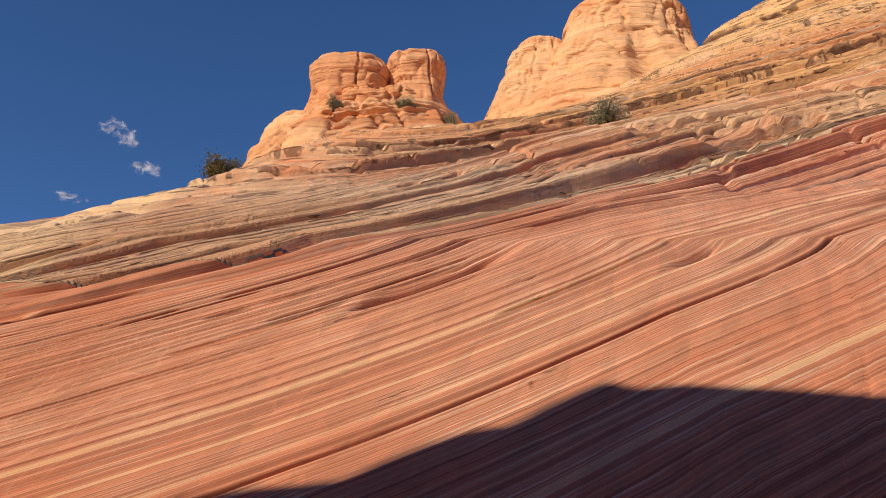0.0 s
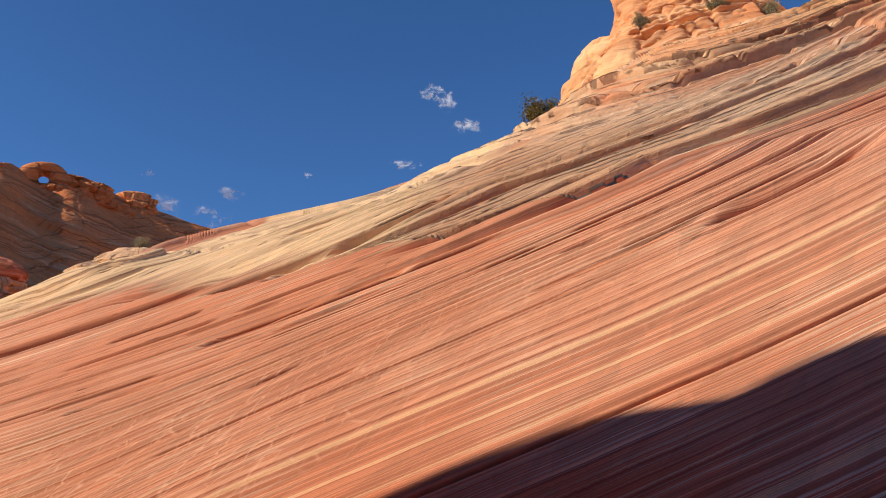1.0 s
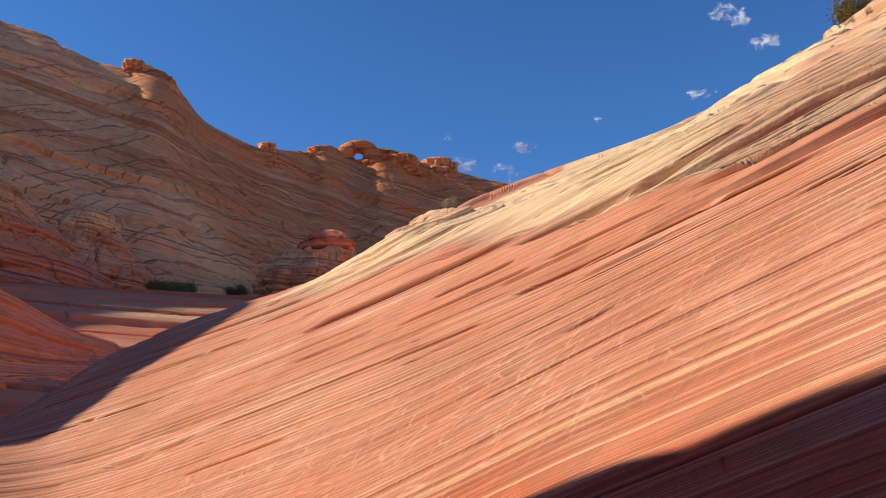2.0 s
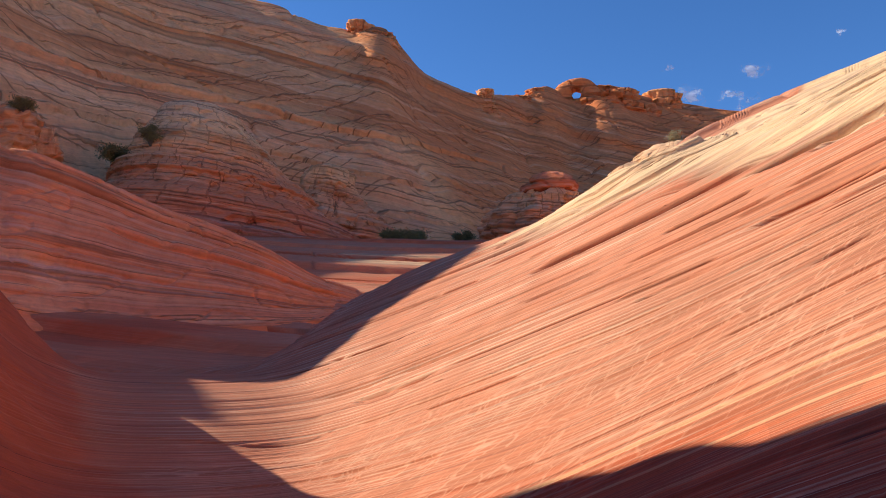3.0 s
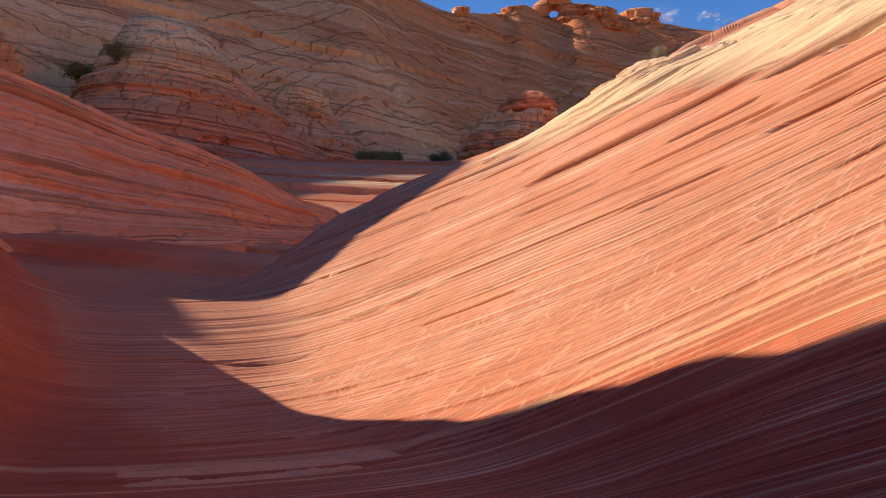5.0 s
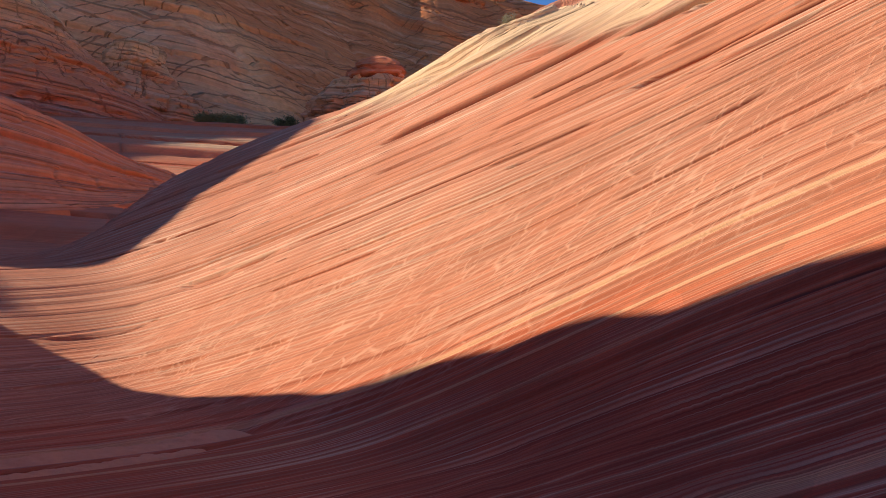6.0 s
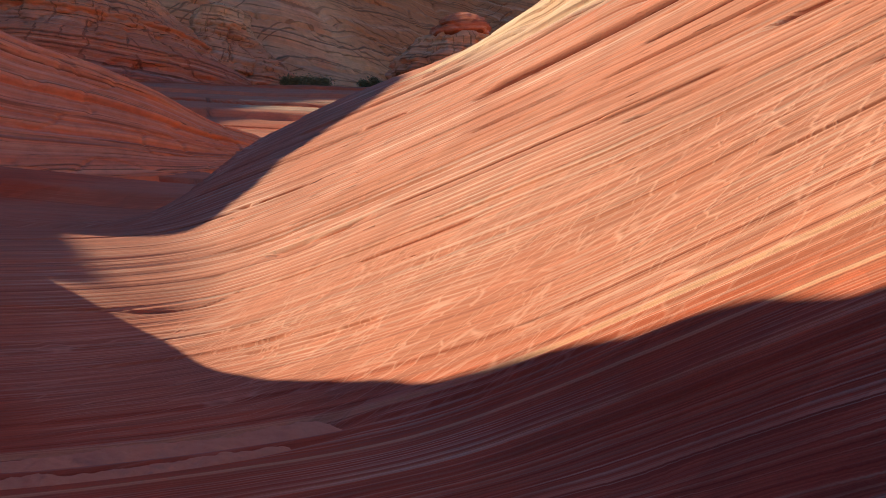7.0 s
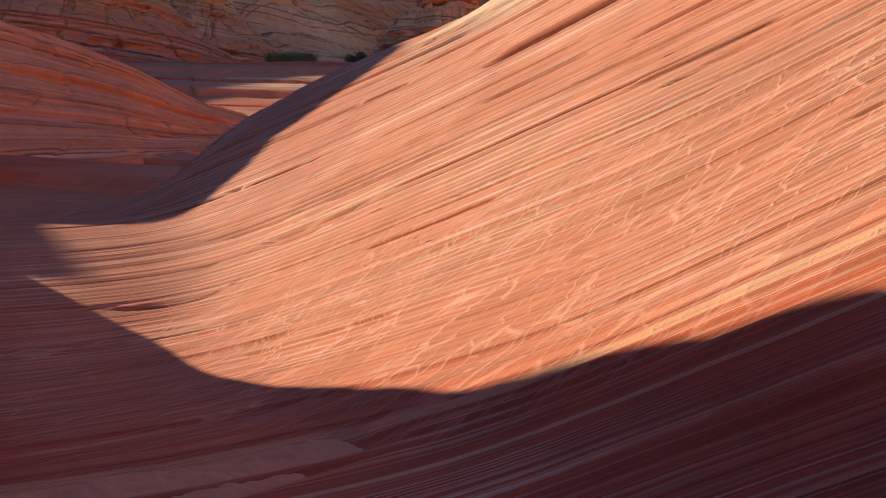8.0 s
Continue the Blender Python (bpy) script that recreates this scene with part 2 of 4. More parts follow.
def far_sandstone(name, palette, span, bed_size=1.0, joint=0.6, lines=0.6, bump=0.25, pale=(0.78, 0.56, 0.42), pale_share=0.4, rust=0.35, seed=0.0):
    """Weathered sandstone seen across the valley: massive beds parted by thin dark seams, upright joints that stop at the seams,
    pale beds, rust and varnish stains. bed_size: the usual thickness of a bed in metres."""
    k = Nodes(name, 0.95)
    pos = k.node("ShaderNodeNewGeometry").outputs["Position"]
    at, zt, al = (k.node("ShaderNodeAttribute") for _ in range(3))
    at.attribute_name, zt.attribute_name, al.attribute_name = "bed", "zone", "along"
    along = al.outputs["Fac"]
    wob = k.math("MULTIPLY", k.math("SUBTRACT", k.noise(pos, 0.30 / bed_size, 4, 0.6), 0.5), 0.16 * bed_size)
    bed = k.math("ADD", k.math("ADD", at.outputs["Fac"], wob), seed)
    patch = k.noise(pos, 0.10 / bed_size ** 0.5, 5, 0.65)
    fleck = k.noise(pos, 1.4 / bed_size ** 0.5, 5, 0.7)
    zone = k.math("DIVIDE", k.math("SUBTRACT", zt.outputs["Fac"], span[0]), span[1] - span[0])
    zone = k.math("ADD", zone, k.math("MULTIPLY", k.math("SUBTRACT", patch, 0.5), 0.28))
    colour = k.ramp(zone, palette)
    broad = k.noise(bed, 0.55 / bed_size, 2, 0.5, "1D")
    colour = k.mix(0.8, colour, k.ramp(broad, [(0.3, (0.90, 0.84, 0.82)), (0.7, (1.12, 1.12, 1.11))]), "MULTIPLY")
    light = k.ramp(k.noise(k.math("ADD", bed, 31.0), 1.9 / bed_size, 3, 0.6, "1D"), [(0.54, (0, 0, 0)), (0.66, (1, 1, 1))])
    some = k.ramp(patch, [(0.40, (0.1, 0.1, 0.1)), (0.60, (1, 1, 1))])
    colour = k.mix(k.math("MULTIPLY", k.math("MULTIPLY", light, some), pale_share), colour, pale)
    thin = k.noise(k.math("ADD", bed, 7.0), 7.0 / bed_size, 3, 0.65, "1D")
    colour = k.mix(0.75, colour, k.ramp(thin, [(0.32, (0.88, 0.85, 0.84)), (0.68, (1.07, 1.07, 1.06))]), "MULTIPLY")
    # rust where water has run, dark varnish in scraps
    rusty = k.ramp(k.noise(pos, 0.16 / bed_size ** 0.5, 5, 0.7), [(0.52, (0, 0, 0)), (0.68, (1, 1, 1))])
    colour = k.mix(k.math("MULTIPLY", rusty, rust), colour, (0.66, 0.26, 0.10))
    colour = k.mix(0.75, colour, k.ramp(fleck, [(0.30, (0.80, 0.76, 0.74)), (0.48, (1, 1, 1)), (0.72, (1.16, 1.15, 1.13))]), "MULTIPLY")
    # seams between the beds, broken off here and there
    def seam(rate, half, shift):
        n = k.math("ABSOLUTE", k.math("SUBTRACT", k.noise(k.math("ADD", bed, shift), rate / bed_size, 1, 0.5, "1D"), 0.5))
        return k.ramp(n, [(0.0, (1, 1, 1)), (half * 0.6, (0.9, 0.9, 0.9)), (half, (0, 0, 0))])

    stretch = k.node("ShaderNodeCombineXYZ")
    k.link(k.math("MULTIPLY", along, 0.09 / bed_size), stretch.inputs[0])
    k.link(k.math("MULTIPLY", bed, 0.8 / bed_size), stretch.inputs[1])
    gate = k.ramp(k.noise(stretch.outputs[0], 1.0, 3, 0.6), [(0.46, (0, 0, 0)), (0.54, (1, 1, 1))])
    gate2 = k.ramp(k.noise(stretch.outputs[0], 2.3, 3, 0.6), [(0.50, (0, 0, 0)), (0.56, (1, 1, 1))])
    seams = k.math("MAXIMUM", k.math("MULTIPLY", seam(0.45, 0.010, 3.0), gate), k.math("MULTIPLY", seam(1.3, 0.020, 17.0), gate2))
    # upright joints, each within its own bed
    def joints(rate, thick, half, density, shift):
        row = k.math("FLOOR", k.math("ADD", k.math("MULTIPLY", bed, 1.0 / (thick * bed_size)), shift))
        one = k.node("ShaderNodeTexWhiteNoise")
        one.noise_dimensions = "1D"
        k.link(row, one.inputs["W"])
        jog = k.math("MULTIPLY", k.noise(pos, 0.5 / bed_size, 3, 0.6), 0.7)
        x = k.math("ADD", k.math("ADD", k.math("MULTIPLY", along, rate / bed_size), k.math("MULTIPLY", one.outputs["Value"], 17.0)), jog)
        x = k.math("ADD", x, k.math("MULTIPLY", bed, 0.18 * rate / bed_size))
        two = k.node("ShaderNodeTexWhiteNoise")
        two.noise_dimensions = "2D"
        pair = k.node("ShaderNodeCombineXYZ")
        k.link(k.math("FLOOR", x), pair.inputs[0])
        k.link(row, pair.inputs[1])
        k.link(pair.outputs[0], two.inputs["Vector"])
        off = k.math("ABSOLUTE", k.math("SUBTRACT", k.math("FRACT", x), 0.5))
        line = k.ramp(off, [(0.0, (1, 1, 1)), (half * 0.5, (0.85, 0.85, 0.85)), (half, (0, 0, 0))])
        keep = k.math("GREATER_THAN", k.math("ADD", k.math("MULTIPLY", two.outputs["Value"], 0.5), k.math("MULTIPLY", one.outputs["Value"], 0.5)), 1.0 - density)
        return k.math("MULTIPLY", line, keep)

    cracks = k.math("MAXIMUM", joints(0.42, 2.6, 0.040, 0.50, 0.3), joints(1.1, 1.1, 0.06, 0.42, 4.7))
    marks = k.math("MAXIMUM", k.math("MULTIPLY", seams, lines), k.math("MULTIPLY", cracks, joint))
    # the darkness inside seams and joints is put into the colour as recess shade
    colour = k.mix(marks, colour, k.mix(1.0, colour, (0.30, 0.20, 0.17), "MULTIPLY"))
    k.link(colour, k.bsdf.inputs["Base Color"])
    h = k.math("ADD", k.math("MULTIPLY", thin, 0.35), k.math("ADD", k.math("MULTIPLY", broad, 0.8), k.math("MULTIPLY", fleck, 0.5)))
    h = k.math("SUBTRACT", h, k.math("MULTIPLY", marks, 0.9))
    b = k.node("ShaderNodeBump")
    b.inputs["Strength"].default_value, b.inputs["Distance"].default_value = 1.0, bump
    k.link(h, b.inputs["Height"])
    k.link(b.outputs[0], k.bsdf.inputs["Normal"])
    return k.mat


def plain(name, light, deep, scale, roughness=0.9, bump=0.0):
    """A matt surface with two tones and grain."""
    k = Nodes(name, roughness)
    pos = k.node("ShaderNodeNewGeometry").outputs["Position"]
    n = k.noise(pos, scale, 5, 0.65)
    rnd = k.node("ShaderNodeNewGeometry").outputs["Random Per Island"]
    v = k.math("ADD", k.math("MULTIPLY", n, 0.6), k.math("MULTIPLY", rnd, 0.4))
    k.link(k.ramp(v, [(0.25, deep), (0.75, light)]), k.bsdf.inputs["Base Color"])
    if bump:
        b = k.node("ShaderNodeBump")
        b.inputs["Distance"].default_value = bump
        k.link(k.noise(pos, scale * 6, 4, 0.7), b.inputs["Height"])
        k.link(b.outputs[0], k.bsdf.inputs["Normal"])
    return k.mat


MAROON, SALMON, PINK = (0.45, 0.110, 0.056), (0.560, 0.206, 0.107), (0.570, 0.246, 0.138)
CREAM, TAN = (0.80, 0.56, 0.32), (0.500, 0.291, 0.174)
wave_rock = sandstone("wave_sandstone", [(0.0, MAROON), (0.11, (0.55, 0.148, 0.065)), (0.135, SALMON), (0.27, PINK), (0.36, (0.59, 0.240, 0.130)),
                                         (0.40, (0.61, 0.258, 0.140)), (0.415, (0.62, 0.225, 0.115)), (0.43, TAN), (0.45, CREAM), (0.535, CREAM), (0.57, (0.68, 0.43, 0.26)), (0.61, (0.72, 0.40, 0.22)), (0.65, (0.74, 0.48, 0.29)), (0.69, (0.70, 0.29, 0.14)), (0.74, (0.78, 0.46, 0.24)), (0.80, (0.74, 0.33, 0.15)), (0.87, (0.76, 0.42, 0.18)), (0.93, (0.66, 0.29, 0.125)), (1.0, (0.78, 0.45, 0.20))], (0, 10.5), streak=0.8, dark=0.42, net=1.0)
red_rock = far_sandstone("red_sandstone", [(0.0, (0.70, 0.21, 0.09)), (0.25, (0.80, 0.30, 0.145)), (0.42, (0.85, 0.41, 0.22)), (0.5, (0.80, 0.27, 0.115)), (0.68, (0.85, 0.39, 0.20)), (0.85, (0.86, 0.48, 0.28)), (1.0, (0.78, 0.27, 0.115))],
                         (0, 1), bed_size=0.8, joint=0.0, lines=0.55, bump=0.14, pale=(0.82, 0.50, 0.37), pale_share=0.55, rust=0.4)
cliff_rock = far_sandstone("cliff_sandstone", [(0.0, (0.66, 0.21, 0.07)), (0.2, (0.70, 0.25, 0.09)), (0.36, (0.80, 0.35, 0.14)), (0.5, (0.85, 0.42, 0.19)), (0.62, (0.80, 0.33, 0.145)), (0.75, (0.86, 0.45, 0.22)), (0.9, (0.83, 0.39, 0.175)), (1.0, (0.86, 0.47, 0.24))],
                           (0, 1), bed_size=2.6, joint=0.5, lines=0.5, bump=0.4, pale=(0.87, 0.54, 0.33), pale_share=0.4, rust=0.3)
dome_rock = far_sandstone("dome_sandstone", [(0.0, (0.56, 0.20, 0.13)), (0.3, (0.76, 0.26, 0.115)), (0.5, (0.82, 0.36, 0.17)), (0.72, (0.87, 0.51, 0.24)), (1.0, (0.88, 0.57, 0.31))],
                          (0, 1), bed_size=1.0, joint=0.42, lines=0.6, bump=0.25, pale=(0.80, 0.60, 0.42), pale_share=0.4, rust=0.4)
butte_rock = far_sandstone("butte_sandstone", [(0.0, (0.60, 0.29, 0.15)), (0.3, (0.66, 0.34, 0.17)), (0.45, (0.74, 0.40, 0.19)), (0.58, (0.78, 0.47, 0.24)), (0.68, (0.68, 0.27, 0.11)), (0.8, (0.72, 0.36, 0.17)), (1.0, (0.70, 0.36, 0.19))],
                           (0, 1), bed_size=1.3, joint=0.10, lines=0.28, bump=0.16, pale=(0.84, 0.62, 0.38), pale_share=0.3, rust=0.6)
knoll_rock = far_sandstone("knoll_sandstone", [(0.0, (0.60, 0.36, 0.20)), (0.6, (0.70, 0.46, 0.27)), (1.0, (0.62, 0.32, 0.17))],
                           (0, 1), bed_size=0.5, joint=0.6, lines=0.8, bump=0.1, pale=(0.80, 0.60, 0.40), pale_share=0.4, rust=0.3)
sand_stuff = plain("dry_sand", (0.80, 0.40, 0.22), (0.68, 0.31, 0.17), 6.0, 0.95, 0.01)
leaf_grey = plain("grey_green_leaves", (0.50, 0.46, 0.29), (0.26, 0.25, 0.14), 3.0, 0.7)
leaf_olive = plain("olive_leaves", (0.30, 0.25, 0.10), (0.10, 0.095, 0.04), 3.0, 0.7)
bark = plain("grey_bark", (0.2, 0.15, 0.11), (0.09, 0.065, 0.05), 12.0, 0.9, 0.01)


# ---- shape helpers ----
def smooth(a, b, x):
    t = np.clip((x - a) / (b - a), 0, 1)
    return t * t * (3 - 2 * t)


def soft(x, k):
    """A rounded max(x, 0)."""
    return k * np.logaddexp(0, x / k)


def softmax(a, b, k):
    return a + soft(b - a, k)


def spline(x, knots):
    """A smooth curve through a few knots."""
    xs, ys = np.array([p[0] for p in knots], float), np.array([p[1] for p in knots], float)
    m = np.gradient(ys, xs)
    x = np.asarray(x, float)
    i = np.clip(np.searchsorted(xs, x) - 1, 0, len(xs) - 2)
    h = xs[i + 1] - xs[i]
    t = np.clip((x - xs[i]) / h, 0, 1)
    y = ((1 + 2 * t) * (1 - t) ** 2 * ys[i] + t * (1 - t) ** 2 * h * m[i]
         + t * t * (3 - 2 * t) * ys[i + 1] + t * t * (t - 1) * h * m[i + 1])
    return y + np.where(x < xs[0], (x - xs[0]) * m[0], 0) + np.where(x > xs[-1], (x - xs[-1]) * m[-1], 0)


TABLE = np.random.default_rng(7).random(1 << 18)


def hashed(i, j, k, seed):
    """A repeatable value from 0 to 1 for whole numbers."""
    return TABLE[(i * 73 + j * 5119 + k * 87811 + seed * 40503) & 0x3FFFF]


def noise1(q, seed=0):
    i = np.floor(q)
    f = q - i
    i = i.astype(np.int64)
    f = f * f * (3 - 2 * f)
    return hashed(i, 0, 0, seed) * (1 - f) + hashed(i + 1, 0, 0, seed) * f


def noise3(x, y, z, seed=0):
    i, j, k = np.floor(x), np.floor(y), np.floor(z)
    u, v, w = x - i, y - j, z - k
    i, j, k = i.astype(np.int64), j.astype(np.int64), k.astype(np.int64)
    u, v, w = u * u * (3 - 2 * u), v * v * (3 - 2 * v), w * w * (3 - 2 * w)

    def row(b, c):
        lo = hashed(i, j + b, k + c, seed)
        return lo + (hashed(i + 1, j + b, k + c, seed) - lo) * u

    near, far = row(0, 0), row(0, 1)
    near = near + (row(1, 0) - near) * v
    far = far + (row(1, 1) - far) * v
    return near + (far - near) * w


def fractal(x, y, z, seed=0, octaves=3):
    out, amp, total = 0, 1.0, 0.0
    for o in range(octaves):
        out = out + amp * noise3(x * 2 ** o, y * 2 ** o, z * 2 ** o, seed + o)
        total += amp
        amp *= 0.5
    return out / total


def crease(x, y, z, seed=0, width=0.03):
    """Narrow wandering joints, 1 along their middle."""
    return 1 - smooth(0, width, np.abs(fractal(x, y, z, seed, 3) - 0.5))


def linecut(q, seed=0, width=0.05):
    """Thin undercut lines that follow the beds, 1 along their middle."""
    return 1 - smooth(0, width, np.abs(noise1(q, seed) - 0.5))


def ledges(q, seed=0, sharp=0.16):
    """Beds that stand proud or lie back, with short steps between, from 0 to 1."""
    return smooth(0.5 - sharp, 0.5 + sharp, noise1(q, seed))


NORTH_EAST = [(2.5, 0.0), (4.6, 0.55), (6.2, 1.9), (7.65, 3.2), (9.0, 4.3), (11.5, 6.7), (14.0, 8.6), (20.0, 12.4), (33.0, 20.7), (57.0, 34.4), (70.0, 35.0)]
NORTH_WEST = [(2.5, 0.0), (4.6, 0.55), (6.2, 1.85), (7.65, 3.2), (9.0, 4.3), (10.4, 5.3), (13.5, 7.2), (16.5, 8.3), (19.6, 10.1), (30.6, 15.7), (46.5, 24.0), (57.0, 29.0), (70.0, 29.5)]
FLOOR = [(-60, 10.5), (-40, 6.0), (-33, 4.5), (-30, 3.8), (-25, 2.8), (-21, 2.55), (-18, 2.05), (-16, 1.4), (-14.4, 0.78), (-12, 0.42), (-9, 0.32), (-5, 0.4), (0, 0.6), (10, 1.1), (60, 3.0)]
VALLEY = [(20, 1.3), (24, 2.2), (30, 3.8), (45, 8.0), (62, 13.2), (90, 18.9), (120, 22.0), (300, 30.0), (3000, 60.0)]
BASE = [(-40, 3.0), (-30, 3.0), (-22, 3.2), (-18, 3.1), (-16, 2.75), (-12, 1.5), (-9.5, 0.2), (-5, -2.3), (0, -4.0), (10, -4.6), (60, -4.6)]
RIM_Y = [(-40, 1.0), (-30, 1.0), (-22, 0.8), (-20, 0.4), (-19, -0.1), (-18.1, -0.7), (-17, -1.05), (-15.4, -1.6), (-13.4, -3.0), (-11, -4.2), (-8, -5.5), (0, -7.0), (20, -8.0), (60, -8.0)]
RIM_Z = [(-40, 3.5), (-24, 3.9), (-20.8, 4.3), (-19.8, 4.62), (-18.6, 5.08), (-17.0, 5.68), (-16.2, 6.27), (-15.6, 6.6), (-15.35, 6.9), (-15.24, 7.4), (-15.05, 7.8), (-14.87, 8.05), (-14.72, 8.55), (-14.45, 8.85),
         (-14.24, 9.12), (-14.06, 9.75), (-13.8, 10.2), (-13.62, 10.45), (-13.46, 11.25), (-13.3, 11.65), (-12.92, 12.3), (-12.5, 12.63), (-12.26, 12.95), (-12.12, 13.8), (-11.88, 14.16), (-11.7, 14.45), (-11.63, 15.0), (-11.3, 15.4), (-10.4, 15.7), (-9.3, 15.92), (-6, 15.5), (0, 14.5), (60, 13.0)]
RISE = [(-0.2, 0.0), (0.0, 0.0), (0.17, 0.03), (0.35, 0.14), (0.55, 0.34), (0.75, 0.62), (0.9, 0.87), (1.0, 1.0), (1.15, 0.98), (2.0, 0.95), (4.0, 0.9)]


def height(x, y):
    """The lie of the land, without its fine relief."""
    f = spline(x, FLOOR)
    yy = np.minimum(y, 90)
    east = spline(yy, NORTH_EAST) + soft(np.minimum(x, 45) - 8, 4) * (0.30 * smooth(8, 30, y) + 0.36 * smooth(30, 56, y))
    west = spline(yy, NORTH_WEST)
    n = west + (east - west) * smooth(-18, -3, x)
    n = n + 0.55 * (1 - smooth(-21, -15, x)) * smooth(4.0, 7.5, y) * (1 - smooth(10.5, 14, y))
    n = n + 0.58 * smooth(11.3, 13.2, y) * (1 - smooth(22, 27, y)) * (1 - (1 - smooth(-18.8, -15.0, x)) * (1 - smooth(14, 20, y))) * (1 - smooth(-14.8, -11.5, x)) * (1 - 0.6 * smooth(-16.5, -14, x) * smooth(14, 17, y))
    n = n - 0.62 * soft(-(x + 20.5), 1.2) * smooth(9, 15, y)
    n = n - 0.4 * soft(-(x + 22.8), 0.8) * smooth(4, 9, y)
    b, c = spline(x, BASE), spline(x, RIM_Y)
    u = np.clip((b - y) / (b - c), 0, 4)
    s = f + (spline(x, RIM_Z) - f) * spline(u, RISE) * smooth(0, 0.06, u)
    s = s - 0.9 * soft(-(x + 22.3), 0.6) * smooth(-5, -1.5, y)
    z = softmax(softmax(f, n, 0.4), s, 0.4)
    r = np.hypot(x, y)
    a = np.degrees(np.arctan2(-x, y))
    west_side = smooth(36, 46, a) * (1 - smooth(150, 165, a))
    v = spline(r, VALLEY) * west_side - 40 * (1 - west_side)
    z = np.where(r > 16, softmax(z, v, 0.4), z)
    return z + (spline(r, VALLEY) - z) * smooth(80, 130, r)


STEEPEN = [(-10.5, 0.0), (-9.2, 0.01), (-8.4, 0.06), (-7.0, 0.28), (-5.6, 0.51), (-4.0, 0.64), (-2.0, 0.72), (0.0, 0.79), (2.5, 0.87), (6.0, 0.95), (10.0, 1.0), (60, 1.3)]


def bedding(x, y, z):
    """Depth across the beds: they dip to the camera's left, curl up along the trough and lie nearer to the slope higher up."""
    qx, qy = x + 8, y - 5
    cx, cy = np.clip(qx, -16, 14), np.clip(qy, -7, 8)
    bow = np.clip(qx, -16, 11) ** 2 + 11 * np.maximum(qx - 11, 0)
    q = z - 0.31 * np.clip(qx, -40, 60) - 0.013 * cy - 0.006 * bow + 0.005 * cx * cy - 0.023 * cy * cy
    back = 0.50 - 0.05 * smooth(-7, 1, x)
    q = q - back * soft(np.minimum(y, 75) - 13.5, 0.8) * smooth(-45, -22, x) + (0.15 * (np.clip(x, -20, -3) + 3) + 0.08 * np.clip(x + 3, 0, 33)) * smooth(13, 19, y)
    return q - spline(np.maximum(x, -10.5), STEEPEN) * (1 - smooth(3.2, 4.3, q))


# open joints along the beds: first x, last x, bed, half width, depth
CRACKS = [
    (-13.9, -9.4, 5.68, 0.034, 0.48), (-9.3, -4.4, 3.25, 0.010, 0.10), (-4.8, 9.5, 0.36, 0.018, 0.10), (-2.9, -1.6, 2.38, 0.012, 0.13), (-19.7, -16.2, 5.38, 0.016, 0.16),
    (0.6, 5.0, 1.30, 0.014, 0.12), (-9.9, -8.4, 3.98, 0.012, 0.15), (-19.4, -16.0, 6.88, 0.014, 0.14), (4.2, 9.5, 0.70, 0.012, 0.11), (-2.4, 0.6, 2.45, 0.014, 0.12),
    (-13.8, -12.2, 2.50, 0.010, 0.10), (-14.7, -13.2, 2.87, 0.010, 0.10), (-15.5, -11.0, 4.74, 0.010, 0.10), (-10.5, -9.0, 5.10, 0.016, 0.16),
    (-11.7, -8.3, 4.45, 0.012, 0.12), (-7.2, -5.2, 3.86, 0.011, 0.13), (-6.5, -1.0, 5.1, 0.02, 0.10), (-9.5, -5.5, 6.15, 0.03, 0.25),
    (-17.5, -14.0, 6.2, 0.012, 0.12), (-16.5, -12.5, 6.55, 0.016, 0.16), (-6.0, -2.5, 2.1, 0.009, 0.09), (-12.5, -10.5, 3.3, 0.009, 0.09), (-15.0, -11.5, 5.2, 0.010, 0.11), (-13.0, -9.0, 4.05, 0.009, 0.09),
    (-8.4, -4.0, 4.25, 0.016, 0.17), (-10.8, -6.0, 4.75, 0.018, 0.18), (-1.3, 0.8, 2.24, 0.035, 0.16), (-4.5, 3.0, 3.4, 0.016, 0.16),
]


def sheet(name, xs, ys, zs, material, bed=None, zone=None, along=None):
    """A quad mesh from a grid of places, with the values of its beds."""
    n, m = xs.shape
    me = bpy.data.meshes.new(name)
    me.vertices.add(n * m)
    me.vertices.foreach_set("co", np.stack([xs, ys, zs], -1).ravel().astype(np.float32))
    i = (np.arange(n - 1)[:, None] * m + np.arange(m - 1)[None, :]).ravel()
    q = np.stack([i, i + 1, i + m + 1, i + m], -1)
    me.loops.add(q.size)
    me.loops.foreach_set("vertex_index", q.ravel().astype(np.int32))
    me.polygons.add(len(q))
    me.polygons.foreach_set("loop_start", (np.arange(len(q)) * 4).astype(np.int32))
    me.polygons.foreach_set("loop_total", np.full(len(q), 4, np.int32))
    me.polygons.foreach_set("use_smooth", np.ones(len(q), bool))
    me.update(calc_edges=True)
    for key, value in (("bed", bed), ("zone", zone), ("along", along)):
        if value is not None:
            me.attributes.new(key, "FLOAT", "POINT").data.foreach_set("value", np.ascontiguousarray(value, np.float32).ravel())
    me.materials.append(material)
    return new(name, me)


